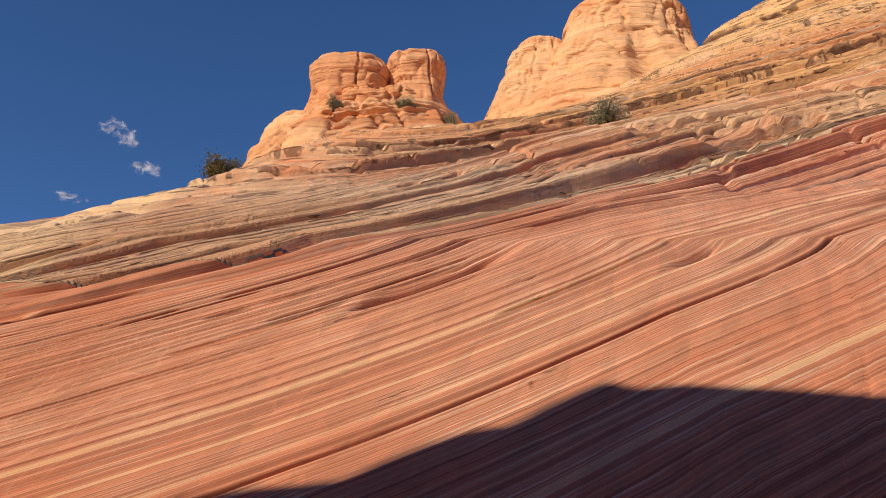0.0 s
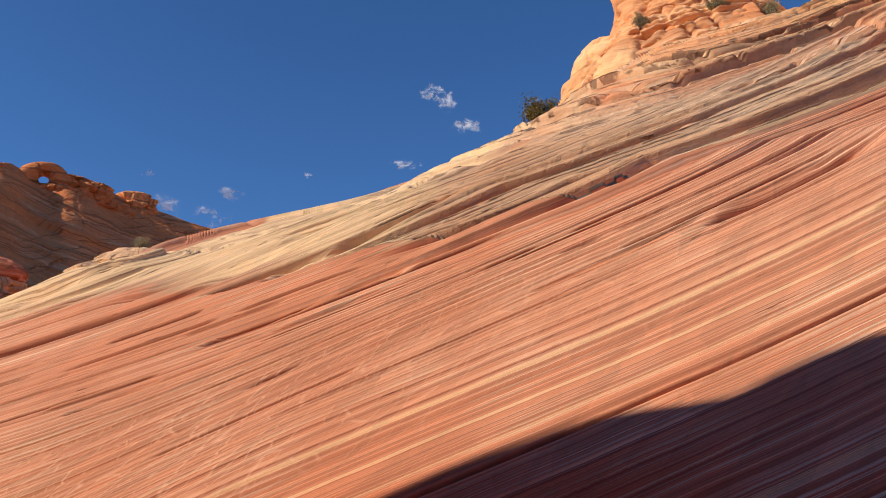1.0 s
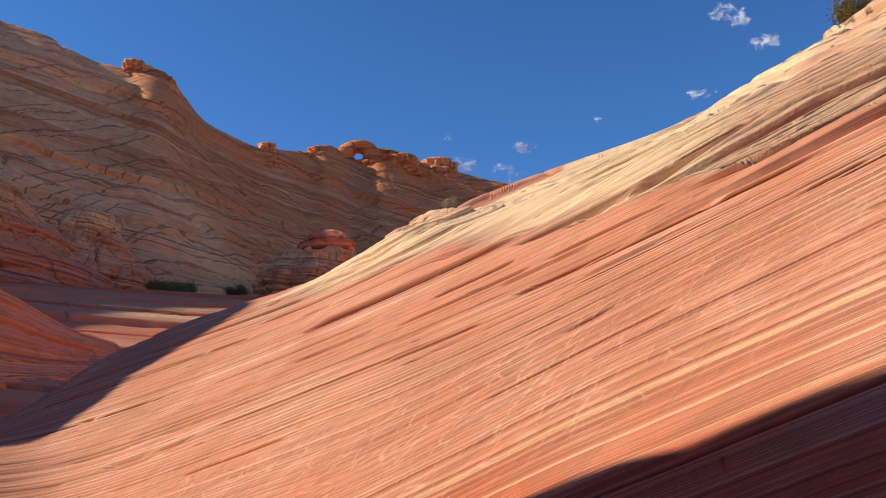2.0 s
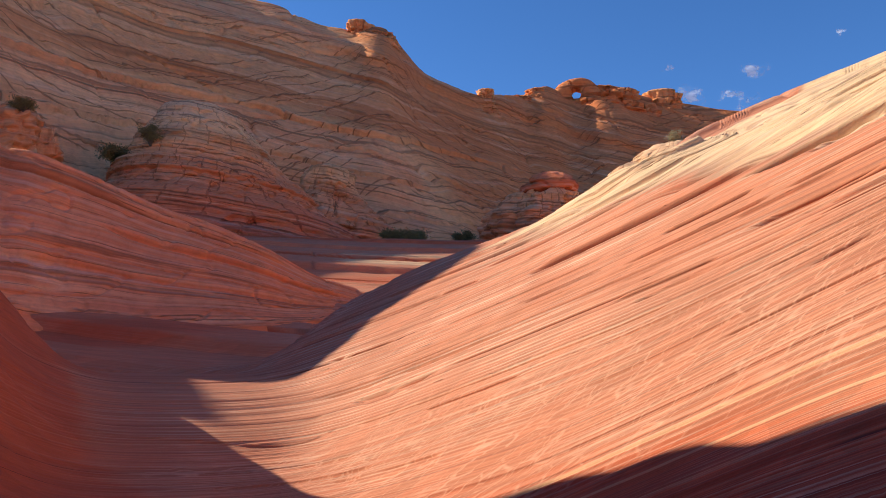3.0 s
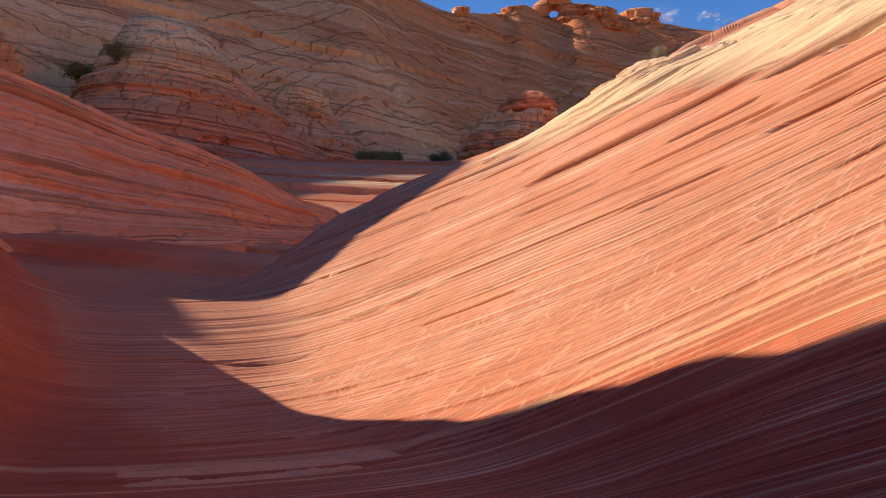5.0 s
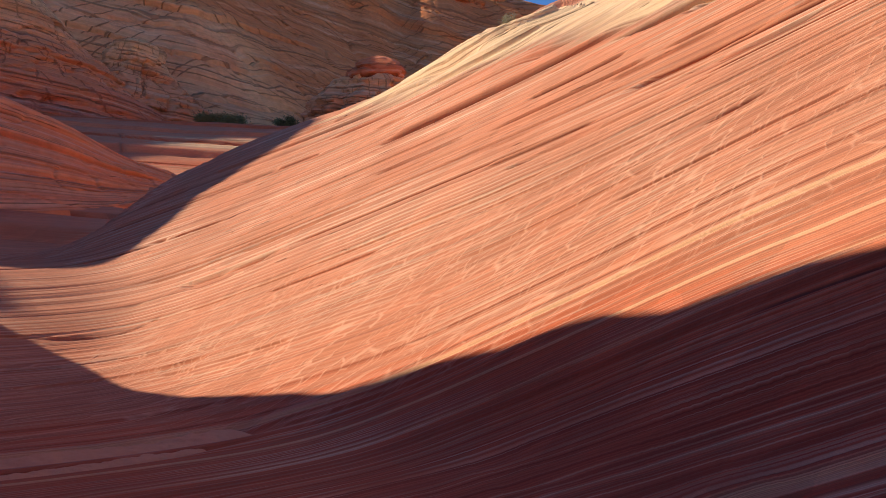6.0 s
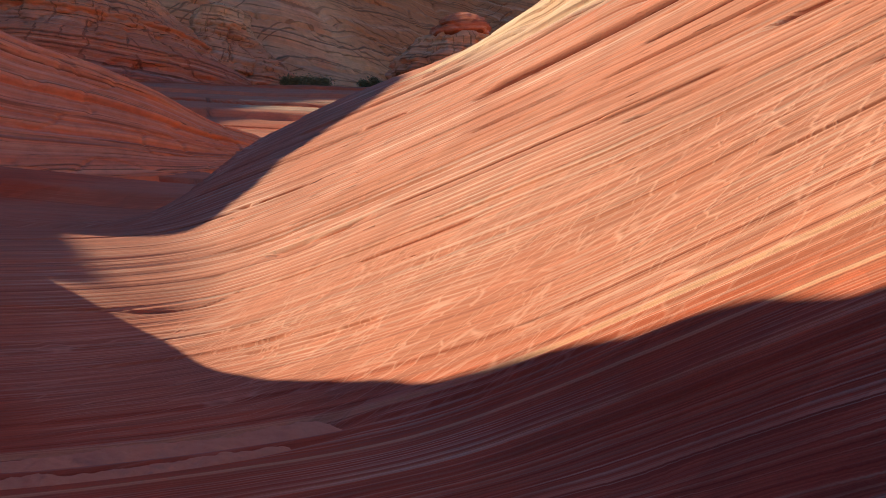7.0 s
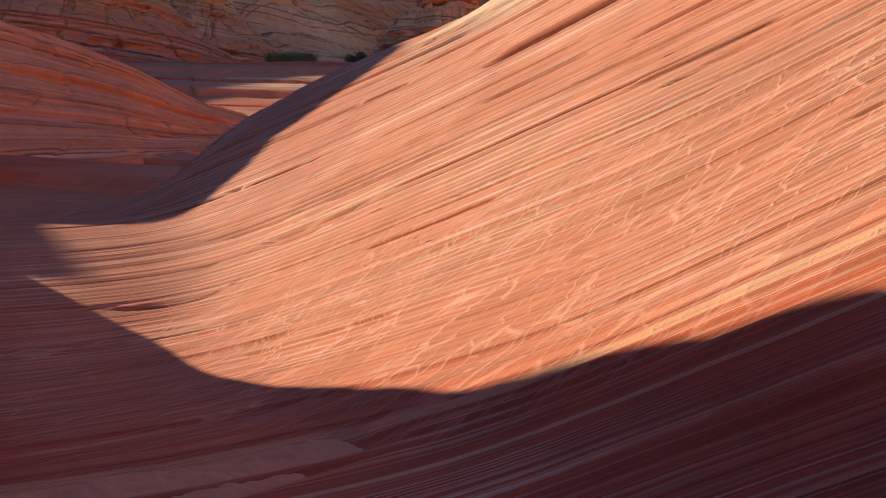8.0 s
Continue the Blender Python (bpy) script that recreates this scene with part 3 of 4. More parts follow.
# ---- ground: the trough, its sunlit slope and the land round it ----
# Its rows follow the beds where it rises, so that every bed's edge is clean.
view = np.linspace(-36, 100, 740)
az = np.radians(np.concatenate([np.linspace(-180, -36, 49)[:-1], view, np.linspace(100, 124, 81)[1:], np.linspace(124, 180, 41)[1:]]))
FLOOR_ROWS, BED_ROWS, HILL_ROWS, FAR_ROWS, BED_LOW, BED_HIGH = 105, 620, 560, 42, 0.25, 7.0
probe = np.geomspace(0.3, 75, 2600)
share = lambda n: np.linspace(0, 1, n, endpoint=False)
columns = []
for a in az:
    px, py = -np.sin(a) * probe, np.cos(a) * probe
    q = bedding(px, py, height(px, py))
    low = np.nonzero((q < BED_LOW) & (probe < 24))[0]
    start = low[-1] + 1 if len(low) else 800
    if not (-36.01 <= math.degrees(a) <= 100.01) or start > 2400:
        start = 1400
    m = max(q[start], BED_LOW) + np.concatenate([[0], np.cumsum(np.maximum(np.diff(q[start:]), 0.045 * np.diff(probe[start:])))])
    edges = np.interp(BED_LOW + (BED_HIGH - BED_LOW) * share(BED_ROWS), m, probe[start:])
    r0, r1 = probe[start], min(np.interp(BED_HIGH, m, probe[start:]), 60.0)
    edges = np.minimum(edges, r0 + (r1 - r0) * 0.999)
    columns.append(np.concatenate([[0.0], np.geomspace(0.3, r0, FLOOR_ROWS - 1, endpoint=False), edges, r1 * (75 / r1) ** share(HILL_ROWS), np.geomspace(75, 3000, FAR_ROWS)]))
RAD = np.maximum.accumulate(np.array(columns).T, axis=0)
AZ = np.broadcast_to(-az, RAD.shape)
GX, GY = np.sin(AZ) * RAD, np.cos(AZ) * RAD
GZ = height(GX, GY)
e = 0.05
DX, DY = (height(GX + e, GY) - height(GX - e, GY)) / (2 * e), (height(GX, GY + e) - height(GX, GY - e)) / (2 * e)
NL = np.sqrt(DX * DX + DY * DY + 1)
NX, NY, NZ = -DX / NL, -DY / NL, 1 / NL
LUMP = fractal(GX * 0.16, GY * 0.16, GZ * 0.16, 3, 3) - 0.5
WOB = fractal(GX * 0.8, GY * 0.8, GZ * 0.8, 11, 4) - 0.5
Q0 = bedding(GX, GY, GZ)
SWAY = fractal(GX * 0.7, GY * 0.7, GZ * 0.7, 12, 2) - 0.5
Q = Q0 + 0.10 * LUMP * smooth(9, 16, GY) + 0.018 * SWAY
BOUND = np.clip(spline(GX, [(-20, 7.2), (-17.65, 7.0), (-16.7, 6.9), (-15.3, 6.72), (-13.5, 6.45), (-11.2, 6.03), (-9.1, 5.46), (-6.7, 5.1), (-4.6, 4.6), (-1.7, 4.3), (2, 4.0), (10, 3.9)]), 3.9, 7.5) + 0.22 * WOB
EASTERN = smooth(-8.5, -4.5, GX)
QZ = Q + spline(np.maximum(GX, -10.5), STEEPEN) * (1 - smooth(2.4, 4.3, Q0))          # depth below the top of the red beds
ZONE = np.where(QZ < BOUND, QZ * 4.4 / BOUND, 4.4 + np.minimum(QZ - BOUND, 1.15) * (1 - EASTERN) + 2.05 * np.clip(200 * (QZ - BOUND + 0.9 * (noise1(Q * 5, 44) - 0.55)), 0, 1) * EASTERN + 0.14 * soft(GZ - 8.5, 0.5) * smooth(-9, -4, GX))
SHOULDER = smooth(13.2, 14.4, GY) * smooth(-7, -9, GX) * smooth(40, 34, RAD) * smooth(8.2, 9.2, GZ)
ZONE = ZONE + (np.maximum(ZONE, 4.9) - ZONE) * SHOULDER
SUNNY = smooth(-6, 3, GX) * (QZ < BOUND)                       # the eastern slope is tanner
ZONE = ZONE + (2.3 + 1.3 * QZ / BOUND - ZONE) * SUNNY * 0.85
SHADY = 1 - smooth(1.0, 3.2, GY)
SADDLE = (1 - smooth(-20.0, -17.6, GX)) * (RAD < 40)
ZONE = ZONE + (1.5 + 0.3 * np.sin(Q * 3.0) - ZONE) * SADDLE * 0.9
FARW = smooth(22, 30, RAD) * (1 - smooth(11, 16, GY - 0.12 * (GX + 22))) * (GX < 0)
# shaded wall and floor: part of their shade is put into a deeper red
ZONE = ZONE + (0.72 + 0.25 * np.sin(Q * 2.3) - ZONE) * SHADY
BEYOND = smooth(43, 48, np.degrees(np.arctan2(-GX, GY))) * smooth(24, 30, RAD) * (GY > -5)
FARW = np.maximum(FARW, BEYOND)
ZONE = ZONE + (1.35 + 0.4 * np.sin(Q * 1.7) - ZONE) * FARW
QF = 0.20 * (0.57 * GY - 0.82 * GX) + 0.3 * LUMP                 # thin plates across the valley floor, some with sunlight put into their colour
AZD = np.degrees(np.arctan2(-GX, GY))
PLATE = FARW * smooth(0.52, 0.62, noise1(QF * 4.0, 18)) * smooth(26, 32, RAD) * (1 - smooth(56, 66, RAD)) * smooth(48, 54, AZD) * (1 - smooth(67, 74, AZD))
ZONE = ZONE + (3.6 + 1.2 * noise1(QF * 1.3, 35) - ZONE) * PLATE
UP = smooth(-0.3 - 0.7 * EASTERN, 1.2 - 0.4 * EASTERN, QZ - BOUND) * smooth(8, 12, GY)            # the ragged upper slope
WILD = smooth(14, 26, RAD) * smooth(12, 18, GY) * (0.4 + 0.6 * smooth(-14, -4, GX))
WILD = WILD * (1 - FARW)
NEARER = 1 - smooth(15, 24, RAD)
MOD = 0.25 + 1.5 * fractal(GX * 0.45, GY * 0.45, GZ * 0.45, 29, 2)
MOD2 = smooth(0.35, 0.6, fractal(GX * 0.13, GY * 0.13, GZ * 0.13, 33, 3))
CLEFT = crease(GX * 0.22, GY * 0.22, GZ * 0.5, 37, 0.035)
LONG = 0.35 + 1.3 * fractal(GX * 0.09, GY * 0.03, Q * 0.6, 31, 2)            # swells and dies away along a bed
GATE = smooth(0.44, 0.58, fractal(GX * 0.11, GY * 0.03, Q * 0.9, 45, 2))
DASH = smooth(0.53, 0.60, fractal(GX * 0.5, GY * 0.25, Q0 * 4.5, 48, 3))   # short broken stretches along a bed
STEEP = smooth(0.3, 0.6, np.hypot(DX, DY))
D = (0.25 + 0.75 * STEEP) * 0.026 * (ledges(Q * 2.7, 5) - 0.5) * MOD + 0.016 * (ledges(Q * 8.0, 6) - 0.5)
D += 0.012 * (noise1(Q * 26.0, 8) - 0.5) * 2
D += UP * (0.20 * (ledges(Q * 1.3, 15, 0.06) - 0.5) * LONG + 0.15 * (ledges(Q * 3.4, 16, 0.07) - 0.5) * LONG + 0.07 * NEARER * (ledges(Q * 9.0, 19, 0.1) - 0.5) + 0.06 * WOB - 0.42 * linecut(Q * 4.0, 25, 0.10) * GATE - 0.16 * NEARER * linecut(Q * 8.0, 26, 0.16) * (1 - GATE))
D -= STEEP * (GY > 5.0) * smooth(1.8, 3.4, Q) * DASH * (0.26 * linecut(Q0 * 3.3, 27, 0.038) + 0.12 * linecut(Q0 * 6.0, 28, 0.065) + 0.06 * linecut(Q0 * 9.0, 30, 0.07))
D += WILD * (0.62 * (ledges(Q * 1.5, 17, 0.04) - 0.5) * LONG + 0.30 * (ledges(Q * 4.2, 21, 0.06) - 0.5) * LONG + 0.10 * (ledges(Q * 11.0, 22, 0.1) - 0.5)
             + 0.35 * LUMP + 0.10 * WOB - 0.25 * CLEFT * MOD2 - 0.9 * linecut(Q * 2.2, 23, 0.06) * GATE - 0.3 * linecut(Q * 6.0, 24, 0.10) * (1 - GATE))
D *= 1 - FARW
D += FARW * (0.34 * (ledges(QF * 4.0, 18, 0.08) - 0.5) - 0.4 * linecut(QF * 2.6, 20, 0.10) + 0.10 * (ledges(QF * 3.1, 19, 0.12) - 0.5) + 0.4 * LUMP)
BREAK = fractal(GX * 0.6, GY * 0.6, GZ * 0.6, 41, 2)
for x0, x1, q0, width, depth in CRACKS:
    t = np.clip((GX - x0) / (x1 - x0), 0, 1)
    for step, share in ((0.0, 1.0), (5.6, 0.3)):
        reach = np.maximum(STEEP, 0.75) * smooth(0, 0.12, t) * (1 - smooth(0.8, 1.0, t)) * (GY > 3.5) * smooth(0.22 + 0.05 * abs(step), 0.36 + 0.05 * abs(step), BREAK if step == 0 else 1 - BREAK)
        off = (Q0 - q0) / width + step
        D += reach * share * depth * (-np.exp(-off * off) + 0.15 * np.exp(-(off - 1.8) ** 2))
POOL = smooth(-14.0, -12.5, GX) * (1 - smooth(-9.3, -8.9, GX)) * (1 - smooth(4.4, 4.9, GY)) * smooth(0.2, 1.2, GY)
HOLLOW = np.exp(-((Q0 - 1.235) / 0.075) ** 4) + np.exp(-((Q0 - 1.04) / 0.05) ** 4)
D -= 0.07 * POOL * HOLLOW
# wind-worn pockets in the pale upper beds
for cx_, cy_, wide, high in ((-9.4, 11.7, 0.9, 0.10), (-11.0, 12.0, 0.7, 0.10), (-13.1, 12.2, 0.55, 0.09), (-15.2, 12.2, 0.45, 0.08), (-7.4, 11.6, 0.8, 0.09), (-0.3, 11.33, 0.75, 0.10), (0.6, 12.0, 0.5, 0.06), (4.0, 12.25, 0.5, 0.06)):
    bed_ = bedding(cx_, cy_, height(cx_, cy_))
    D -= 0.2 * np.exp(-((GX - cx_ + 0.8 * SWAY) / wide) ** 2 - ((Q0 - bed_) / high) ** 2) * (np.abs(GY - cy_) < 4)
QUIET = np.maximum(SHADY * (1 - smooth(-9.5, -6.0, GX)) * (1 - smooth(30, 36, RAD)), np.maximum(0.9 * SADDLE * (GY < 6), 0.8 * FARW))   # the wind-polished shaded wall and floor
D *= smooth(0.5, 2.5, RAD) * (1 - 0.6 * QUIET * (1 - FARW))
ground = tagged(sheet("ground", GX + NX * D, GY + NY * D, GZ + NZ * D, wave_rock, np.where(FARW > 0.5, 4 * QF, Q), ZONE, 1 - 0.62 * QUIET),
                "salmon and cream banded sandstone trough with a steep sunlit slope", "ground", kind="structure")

# drifted sand in the hollows of the trough's floor
sxs, sys_ = np.meshgrid(np.linspace(-14.0, -8.6, 330), np.linspace(0.4, 4.9, 260))
inside = smooth(-13.2, -12.2, sxs) * (1 - smooth(-9.2, -8.8, sxs)) * smooth(1.0, 1.8, sys_) * (1 - smooth(4.4, 4.8, sys_))
sz_ = height(sxs, sys_) - 0.3 * (1 - inside) - 0.03 + 0.075 * (fractal(sxs * 0.9, sys_ * 3.2, 0 * sxs, 50, 6) - 0.5) + 0.03 * (fractal(sxs * 7, sys_ * 9, 0 * sxs, 51, 3) - 0.5)
tagged(sheet("drifted_sand", sxs, sys_, sz_, sand_stuff), "pale drifted sand lying in the hollows of the rock floor", "sand", kind="stuff")


# ---- the far rocks ----
def spot(azimuth, distance):
    a = radians(azimuth)
    return -math.sin(a) * distance, math.cos(a) * distance


def rise(name, a0, a1, columns, rows, base, top, material, zone, power=1.5, back=0.25, relief=1.0, scale=1.0, dip=(0.0, 0.0), seed=0, warp=5.0, beds=0.0, steps=()):
    """A long rock face round the valley. base and top: knots of (azimuth, distance, elevation seen from the first eye).
    It stands on base, leans back to top and falls away behind it. beds: its beds follow the crest, so many metres of them
    between foot and crest; else they lie level but for the dip. steps: long lips of (bed, size, first and last azimuth)."""
    A, S = np.meshgrid(np.linspace(a0, a1, columns), np.concatenate([np.linspace(-0.12, 1, rows), np.linspace(1, 1 + back, 14)[1:]]))
    s = np.clip(S, 0, 1)
    over = np.maximum(S - 1, 0)
    rb, eb = spline(A, [(k[0], k[1]) for k in base]), spline(A, [(k[0], k[2]) for k in base])
    rt, et = spline(A, [(k[0], k[1]) for k in top]), spline(A, [(k[0], k[2]) for k in top])
    zb, zt = 2.5 + rb * np.tan(np.radians(eb)), 2.5 + rt * np.tan(np.radians(et))
    r = rb + (rt - rb) * s ** (spline(A, power) if isinstance(power, list) else power) + over * (rt - rb) * 1.6 + np.minimum(S, 0) * 12
    z = zb + (zt - zb) * s - over ** 1.5 * (zt - zb) * 1.2 + np.minimum(S, 0) * 30
    x, y = -np.sin(np.radians(A)) * r, np.cos(np.radians(A)) * r
    lump = fractal(x * 0.05 * scale, y * 0.05 * scale, z * 0.05 * scale, seed, 4) - 0.5
    small = fractal(x * 0.3 * scale, y * 0.3 * scale, z * 0.3 * scale, seed + 5, 3) - 0.5
    q = (S * beds if beds else z + dip[0] * x + dip[1] * y) + warp * lump / scale + 0.3 * small / scale
    mod = 0.3 + 1.4 * fractal(x * 0.08 * scale, y * 0.08 * scale, z * 0.08 * scale, seed + 9, 2)
    thin = 0.12 + 0.88 * smooth(0.45, 0.62, noise1(q * 0.11 * scale, seed + 20))        # massive beds between thin-bedded ones
    d = relief * (1.3 * (ledges(q * 0.22 * scale, seed + 1, 0.08) - 0.5) * mod + 0.7 * (ledges(q * 0.6 * scale, seed + 2, 0.1) - 0.5) * mod * thin
                  + 0.35 * (ledges(q * 1.7 * scale, seed + 3) - 0.5) * thin + 4.0 * lump + 0.9 * small
                  - 0.6 * linecut(q * 0.3 * scale, seed + 4, 0.06) * mod - (0.0 if beds else 1.1) * crease(x * 0.06 * scale, y * 0.06 * scale, z * 0.10 * scale, seed + 13, 0.02) - 0.5 * crease(x * 0.16 * scale, y * 0.16 * scale, z * 0.2 * scale, seed + 14, 0.03)) / scale
    for q0, size, first, last in steps:
        run = smooth(first, first + 3, A) * (1 - smooth(last - 3, last, A))
        d = d + run * size * (0.7 * np.exp(-((q - q0 - 0.28) / 0.26) ** 2) - np.exp(-((q - q0 + 0.10) / 0.13) ** 2))
    ca, sa = np.cos(np.radians(A)), np.sin(np.radians(A))
    keep = smooth(-0.1, 0.05, S)
    x, y, z = x + d * sa * 0.8 * keep, y - d * ca * 0.8 * keep, z + 0.35 * d * keep
    return sheet(name, x, y, z, material, q, zone(A, S, q, z), np.radians(A) * r)


def lump_rock(name, x, y, z, rx, ry, high, profile, material, turn=0.0, seed=0, lobes=0.12, relief=0.12, bedscale=1.0, tilt=(0.0, 0.0), columns=120, rows=90, bottom=1.5, zones=(0.0, 1.0), lean=(0, 0), cut=0.4, square=1.0, flute=0.0):
    """A free rock or dome: radius by height from the knots of profile (0 at its foot, 1 at its top), with beds and lobes."""
    T, S = np.meshgrid(np.linspace(0, 2 * math.pi, columns), np.linspace(0, 1, rows))
    prof = np.maximum(spline(S, profile), 0.0) * np.sqrt(np.clip((1 - S) / 0.06, 0, 1))
    c, s = np.cos(T), np.sin(T)
    l = fractal(c * 1.3 + 9 + seed, s * 1.3 + 4, S * 2.0 * high / max(rx, ry), seed, 3) - 0.5
    # the seam closes because the noise is read on the circle
    w = 1 + 2 * lobes * l
    c, s = np.sign(c) * np.abs(c) ** square, np.sign(s) * np.abs(s) ** square
    if flute:
        # hollows that run down the wall under the overhanging cap
        ring = fractal(np.cos(T) * 3.2 + 20 + seed, np.sin(T) * 3.2 + 20, S * 0.7, seed + 30, 2)
        w = w - flute * smooth(0.5, 0.72, ring) * smooth(0.02, 0.2, S) * (1 - smooth(0.55, 0.72, S))
        w = w - 0.8 * flute * (1 - smooth(0, 0.02, np.abs(fractal(np.cos(T) * 2.2 + 3, np.sin(T) * 2.2 + seed, S * 0.5, seed + 33, 2) - 0.5))) * smooth(0.1, 0.3, S)
    lx, ly = rx * prof * w * c, ry * prof * w * s
    zz = z - bottom + (high + bottom) * S
    a = radians(turn)
    px, py = x + lx * math.cos(a) - ly * math.sin(a) + lean[0] * S, y + lx * math.sin(a) + ly * math.cos(a) + lean[1] * S
    small = fractal(px * 0.9, py * 0.9, zz * 0.9, seed + 7, 3) - 0.5
    q = zz + tilt[0] * (px - x) + tilt[1] * (py - y) + 0.5 * small
    mod = 0.3 + 1.4 * fractal(px * 0.3, py * 0.3, zz * 0.3, seed + 8, 2)
    d = relief * ((ledges(q * 0.8 * bedscale, seed + 1) - 0.5) * mod * 1.4 + 0.6 * (ledges(q * 2.4 * bedscale, seed + 2) - 0.5) * mod + 1.2 * small
                  - cut * (linecut(q * 0.8 * bedscale, seed + 4, 0.18) + 0.6 * linecut(q * 1.8 * bedscale, seed + 6, 0.4)) * mod - 1.5 * crease(px * 0.28, py * 0.28, zz * 0.22, seed + 13, 0.04) - 0.7 * crease(px * 0.7, py * 0.7, zz * 0.7, seed + 14, 0.05))
    d = d * np.sqrt(np.clip((1 - S) / 0.1, 0, 1)) * np.clip(prof, 0, 1)
    ux, uy = np.cos(T + a), np.sin(T + a)
    top = zz + 0.4 * relief * small * 2
    ob = sheet(name, px + d * ux, py + d * uy, top, material, q, zones[0] + (zones[1] - zones[0]) * S, np.minimum(T, 2 * math.pi - T) * max(rx, ry))
    return ob


# the shaded cliff across the valley
CLIFF_BASE = [(36, 125, 8.5), (50, 110, 9), (60, 96, 9.6), (75, 98, 9.4), (88, 84, 10.5), (98, 66, 12), (110, 62, 11), (122, 70, 9)]
CLIFF_TOP = [(36, 215, 17.8), (39.8, 212, 18.2), (43.2, 208, 18.9), (47, 202, 19.9), (48.4, 198, 20.5), (49.6, 195, 20.3), (50.3, 194.5, 20.0), (51.7, 193, 20.0), (52.6, 190.5, 20.6), (53.2, 189, 20.8), (54.2, 185, 20.3), (56.4, 172, 20.25), (58.2, 165, 20.2), (60.4, 158, 20.95), (62.3, 152, 21.9),
             (63.2, 148, 22.9), (64.3, 145, 24.15), (67.5, 143, 24.3), (69.6, 143, 24.55), (72.5, 142, 25.4), (75.2, 143, 25.7), (79, 145, 26.55), (86, 145, 29.05), (92, 122, 30.5), (97, 106, 27.6), (101, 101, 26), (108, 98, 24.5), (115, 95, 19), (122, 95, 14)]


def cliff_beds(A, S, q, z):
    """Pale massive beds over rusty ones; the broken end of the cliff is all orange."""
    main = 0.42 + 0.5 * (noise1(q * 0.16, 64) - 0.4) + 0.3 * (noise1(q * 0.6, 65) - 0.5) + 0.16 * smooth(0.3, 0.8, S) - 0.34 * (1 - smooth(0.0, 0.22, S)) + 0.12 * smooth(76, 86, A)
    broken = 0.13 + 0.2 * (noise1(q * 0.35, 66) - 0.5)
    return main + (broken - main) * (1 - smooth(54, 62, A - 10 * S))


cliff = tagged(rise("cliff", 36, 122, 760, 260, CLIFF_BASE, CLIFF_TOP, cliff_rock, cliff_beds, power=[(36, 0.62), (56, 0.68), (64, 1.05), (122, 1.15)], relief=0.55, dip=(0.3, 0.06), seed=60, warp=7.0,
                    steps=((10.5, 1.0, 56, 100), (4.5, 0.8, 60, 96), (20.5, 0.7, 62, 100))),
               "towering shaded sandstone cliff with long pale beds and upright cracks", "cliff")

# the red mound beside the trough: its beds run along its crest and close up towards its low end
MOUND_BASE = [(58, 52, 5.6), (64, 44, 5.2), (67, 38, 5.0), (72, 34, 4.4), (78, 33, 4.0), (85, 33, 3.7), (92, 31, 4.6), (100, 29, 7.0), (114, 30, 8.0), (119, 31, 8.0)]
MOUND_TOP = [(58, 53, 5.8), (64, 47, 6.2), (66.5, 43, 6.9), (69.6, 41, 8.0), (72.7, 40, 9.6), (76.5, 40, 11.0), (80.2, 40, 12.1), (83.9, 40, 13.5), (87.4, 40, 14.6), (90.0, 41, 15.1), (91.4, 41, 16.6), (93, 41, 19.0), (96, 41, 21.6), (100, 40, 23.6), (101.2, 40, 25.6), (102.2, 40, 26.8), (103.6, 40, 27.2), (104.5, 40, 26.8), (105.1, 40, 26.0), (105.5, 40, 24.6), (105.8, 40, 22.0), (106.1, 40, 20.3), (107.4, 40, 20.0), (108.2, 40, 20.1), (109.2, 40, 20.45), (110.0, 40, 20.8), (111.4, 40, 21.4), (112.6, 40, 21.75), (114.2, 40, 21.8), (115.0, 40, 20.6), (116.2, 39, 16.5), (119, 37, 9.0)]


def mound_beds(A, S, q, z):
    grey = np.exp(-((A - 88.5) / 4.0) ** 2 - ((S - 0.28) / 0.16) ** 2)            # a bleached slab low on its flank
    return 0.44 + 0.55 * (noise1(q * 0.9, 95) - 0.5) + 0.35 * (noise1(q * 2.7, 96) - 0.5) - 0.3 * smooth(90, 92, A) + 0.4 * grey


red_mound = tagged(rise("red_mound", 58, 119, 600, 210, MOUND_BASE, MOUND_TOP, red_rock, mound_beds, power=0.9, back=0.5, relief=0.5, scale=2.2, seed=90, warp=5.0, beds=9.0,
                        steps=((5.6, 0.34, 66, 84), (7.7, 0.24, 70, 94), (3.1, 0.16, 68, 96))), "shaded deep red sandstone mound with long swirling beds", "mound")


def rock_part(name, parent, *args, label="", **more):
    """A lump of rock as one part of a larger outcrop."""
    ob = lump_rock(name, *args, **more)
    ob.parent = parent
    ob.matrix_parent_inverse = Matrix.Translation(parent.location).inverted()
    if label:
        ob["label"] = label
    return ob


# the beehive dome under the cliff, with a knob beside it and a smooth red apron
bx, by = spot(75.9, 86)
beehive = tagged(new("beehive_dome"), "banded beehive-shaped sandstone dome, cracked on top, under the cliff", "rock dome")
beehive.location = (bx, by, 16)
rock_part("body", beehive, bx, by, 19.0, 8.2, 8.2, 12.9, [(0, 1.95), (0.2, 1.6), (0.42, 1.2), (0.6, 0.92), (0.75, 0.72), (0.88, 0.52), (0.96, 0.36), (1, 0.24)], dome_rock,
          seed=3, lobes=0.10, relief=0.28, bedscale=1.5, tilt=(0.05, 0.1), columns=240, rows=200, bottom=4, cut=0.3, square=0.9, zones=(0.0, 1.05), lean=(-0.8, -2.9))
sx_, sy_ = spot(68.6, 88)
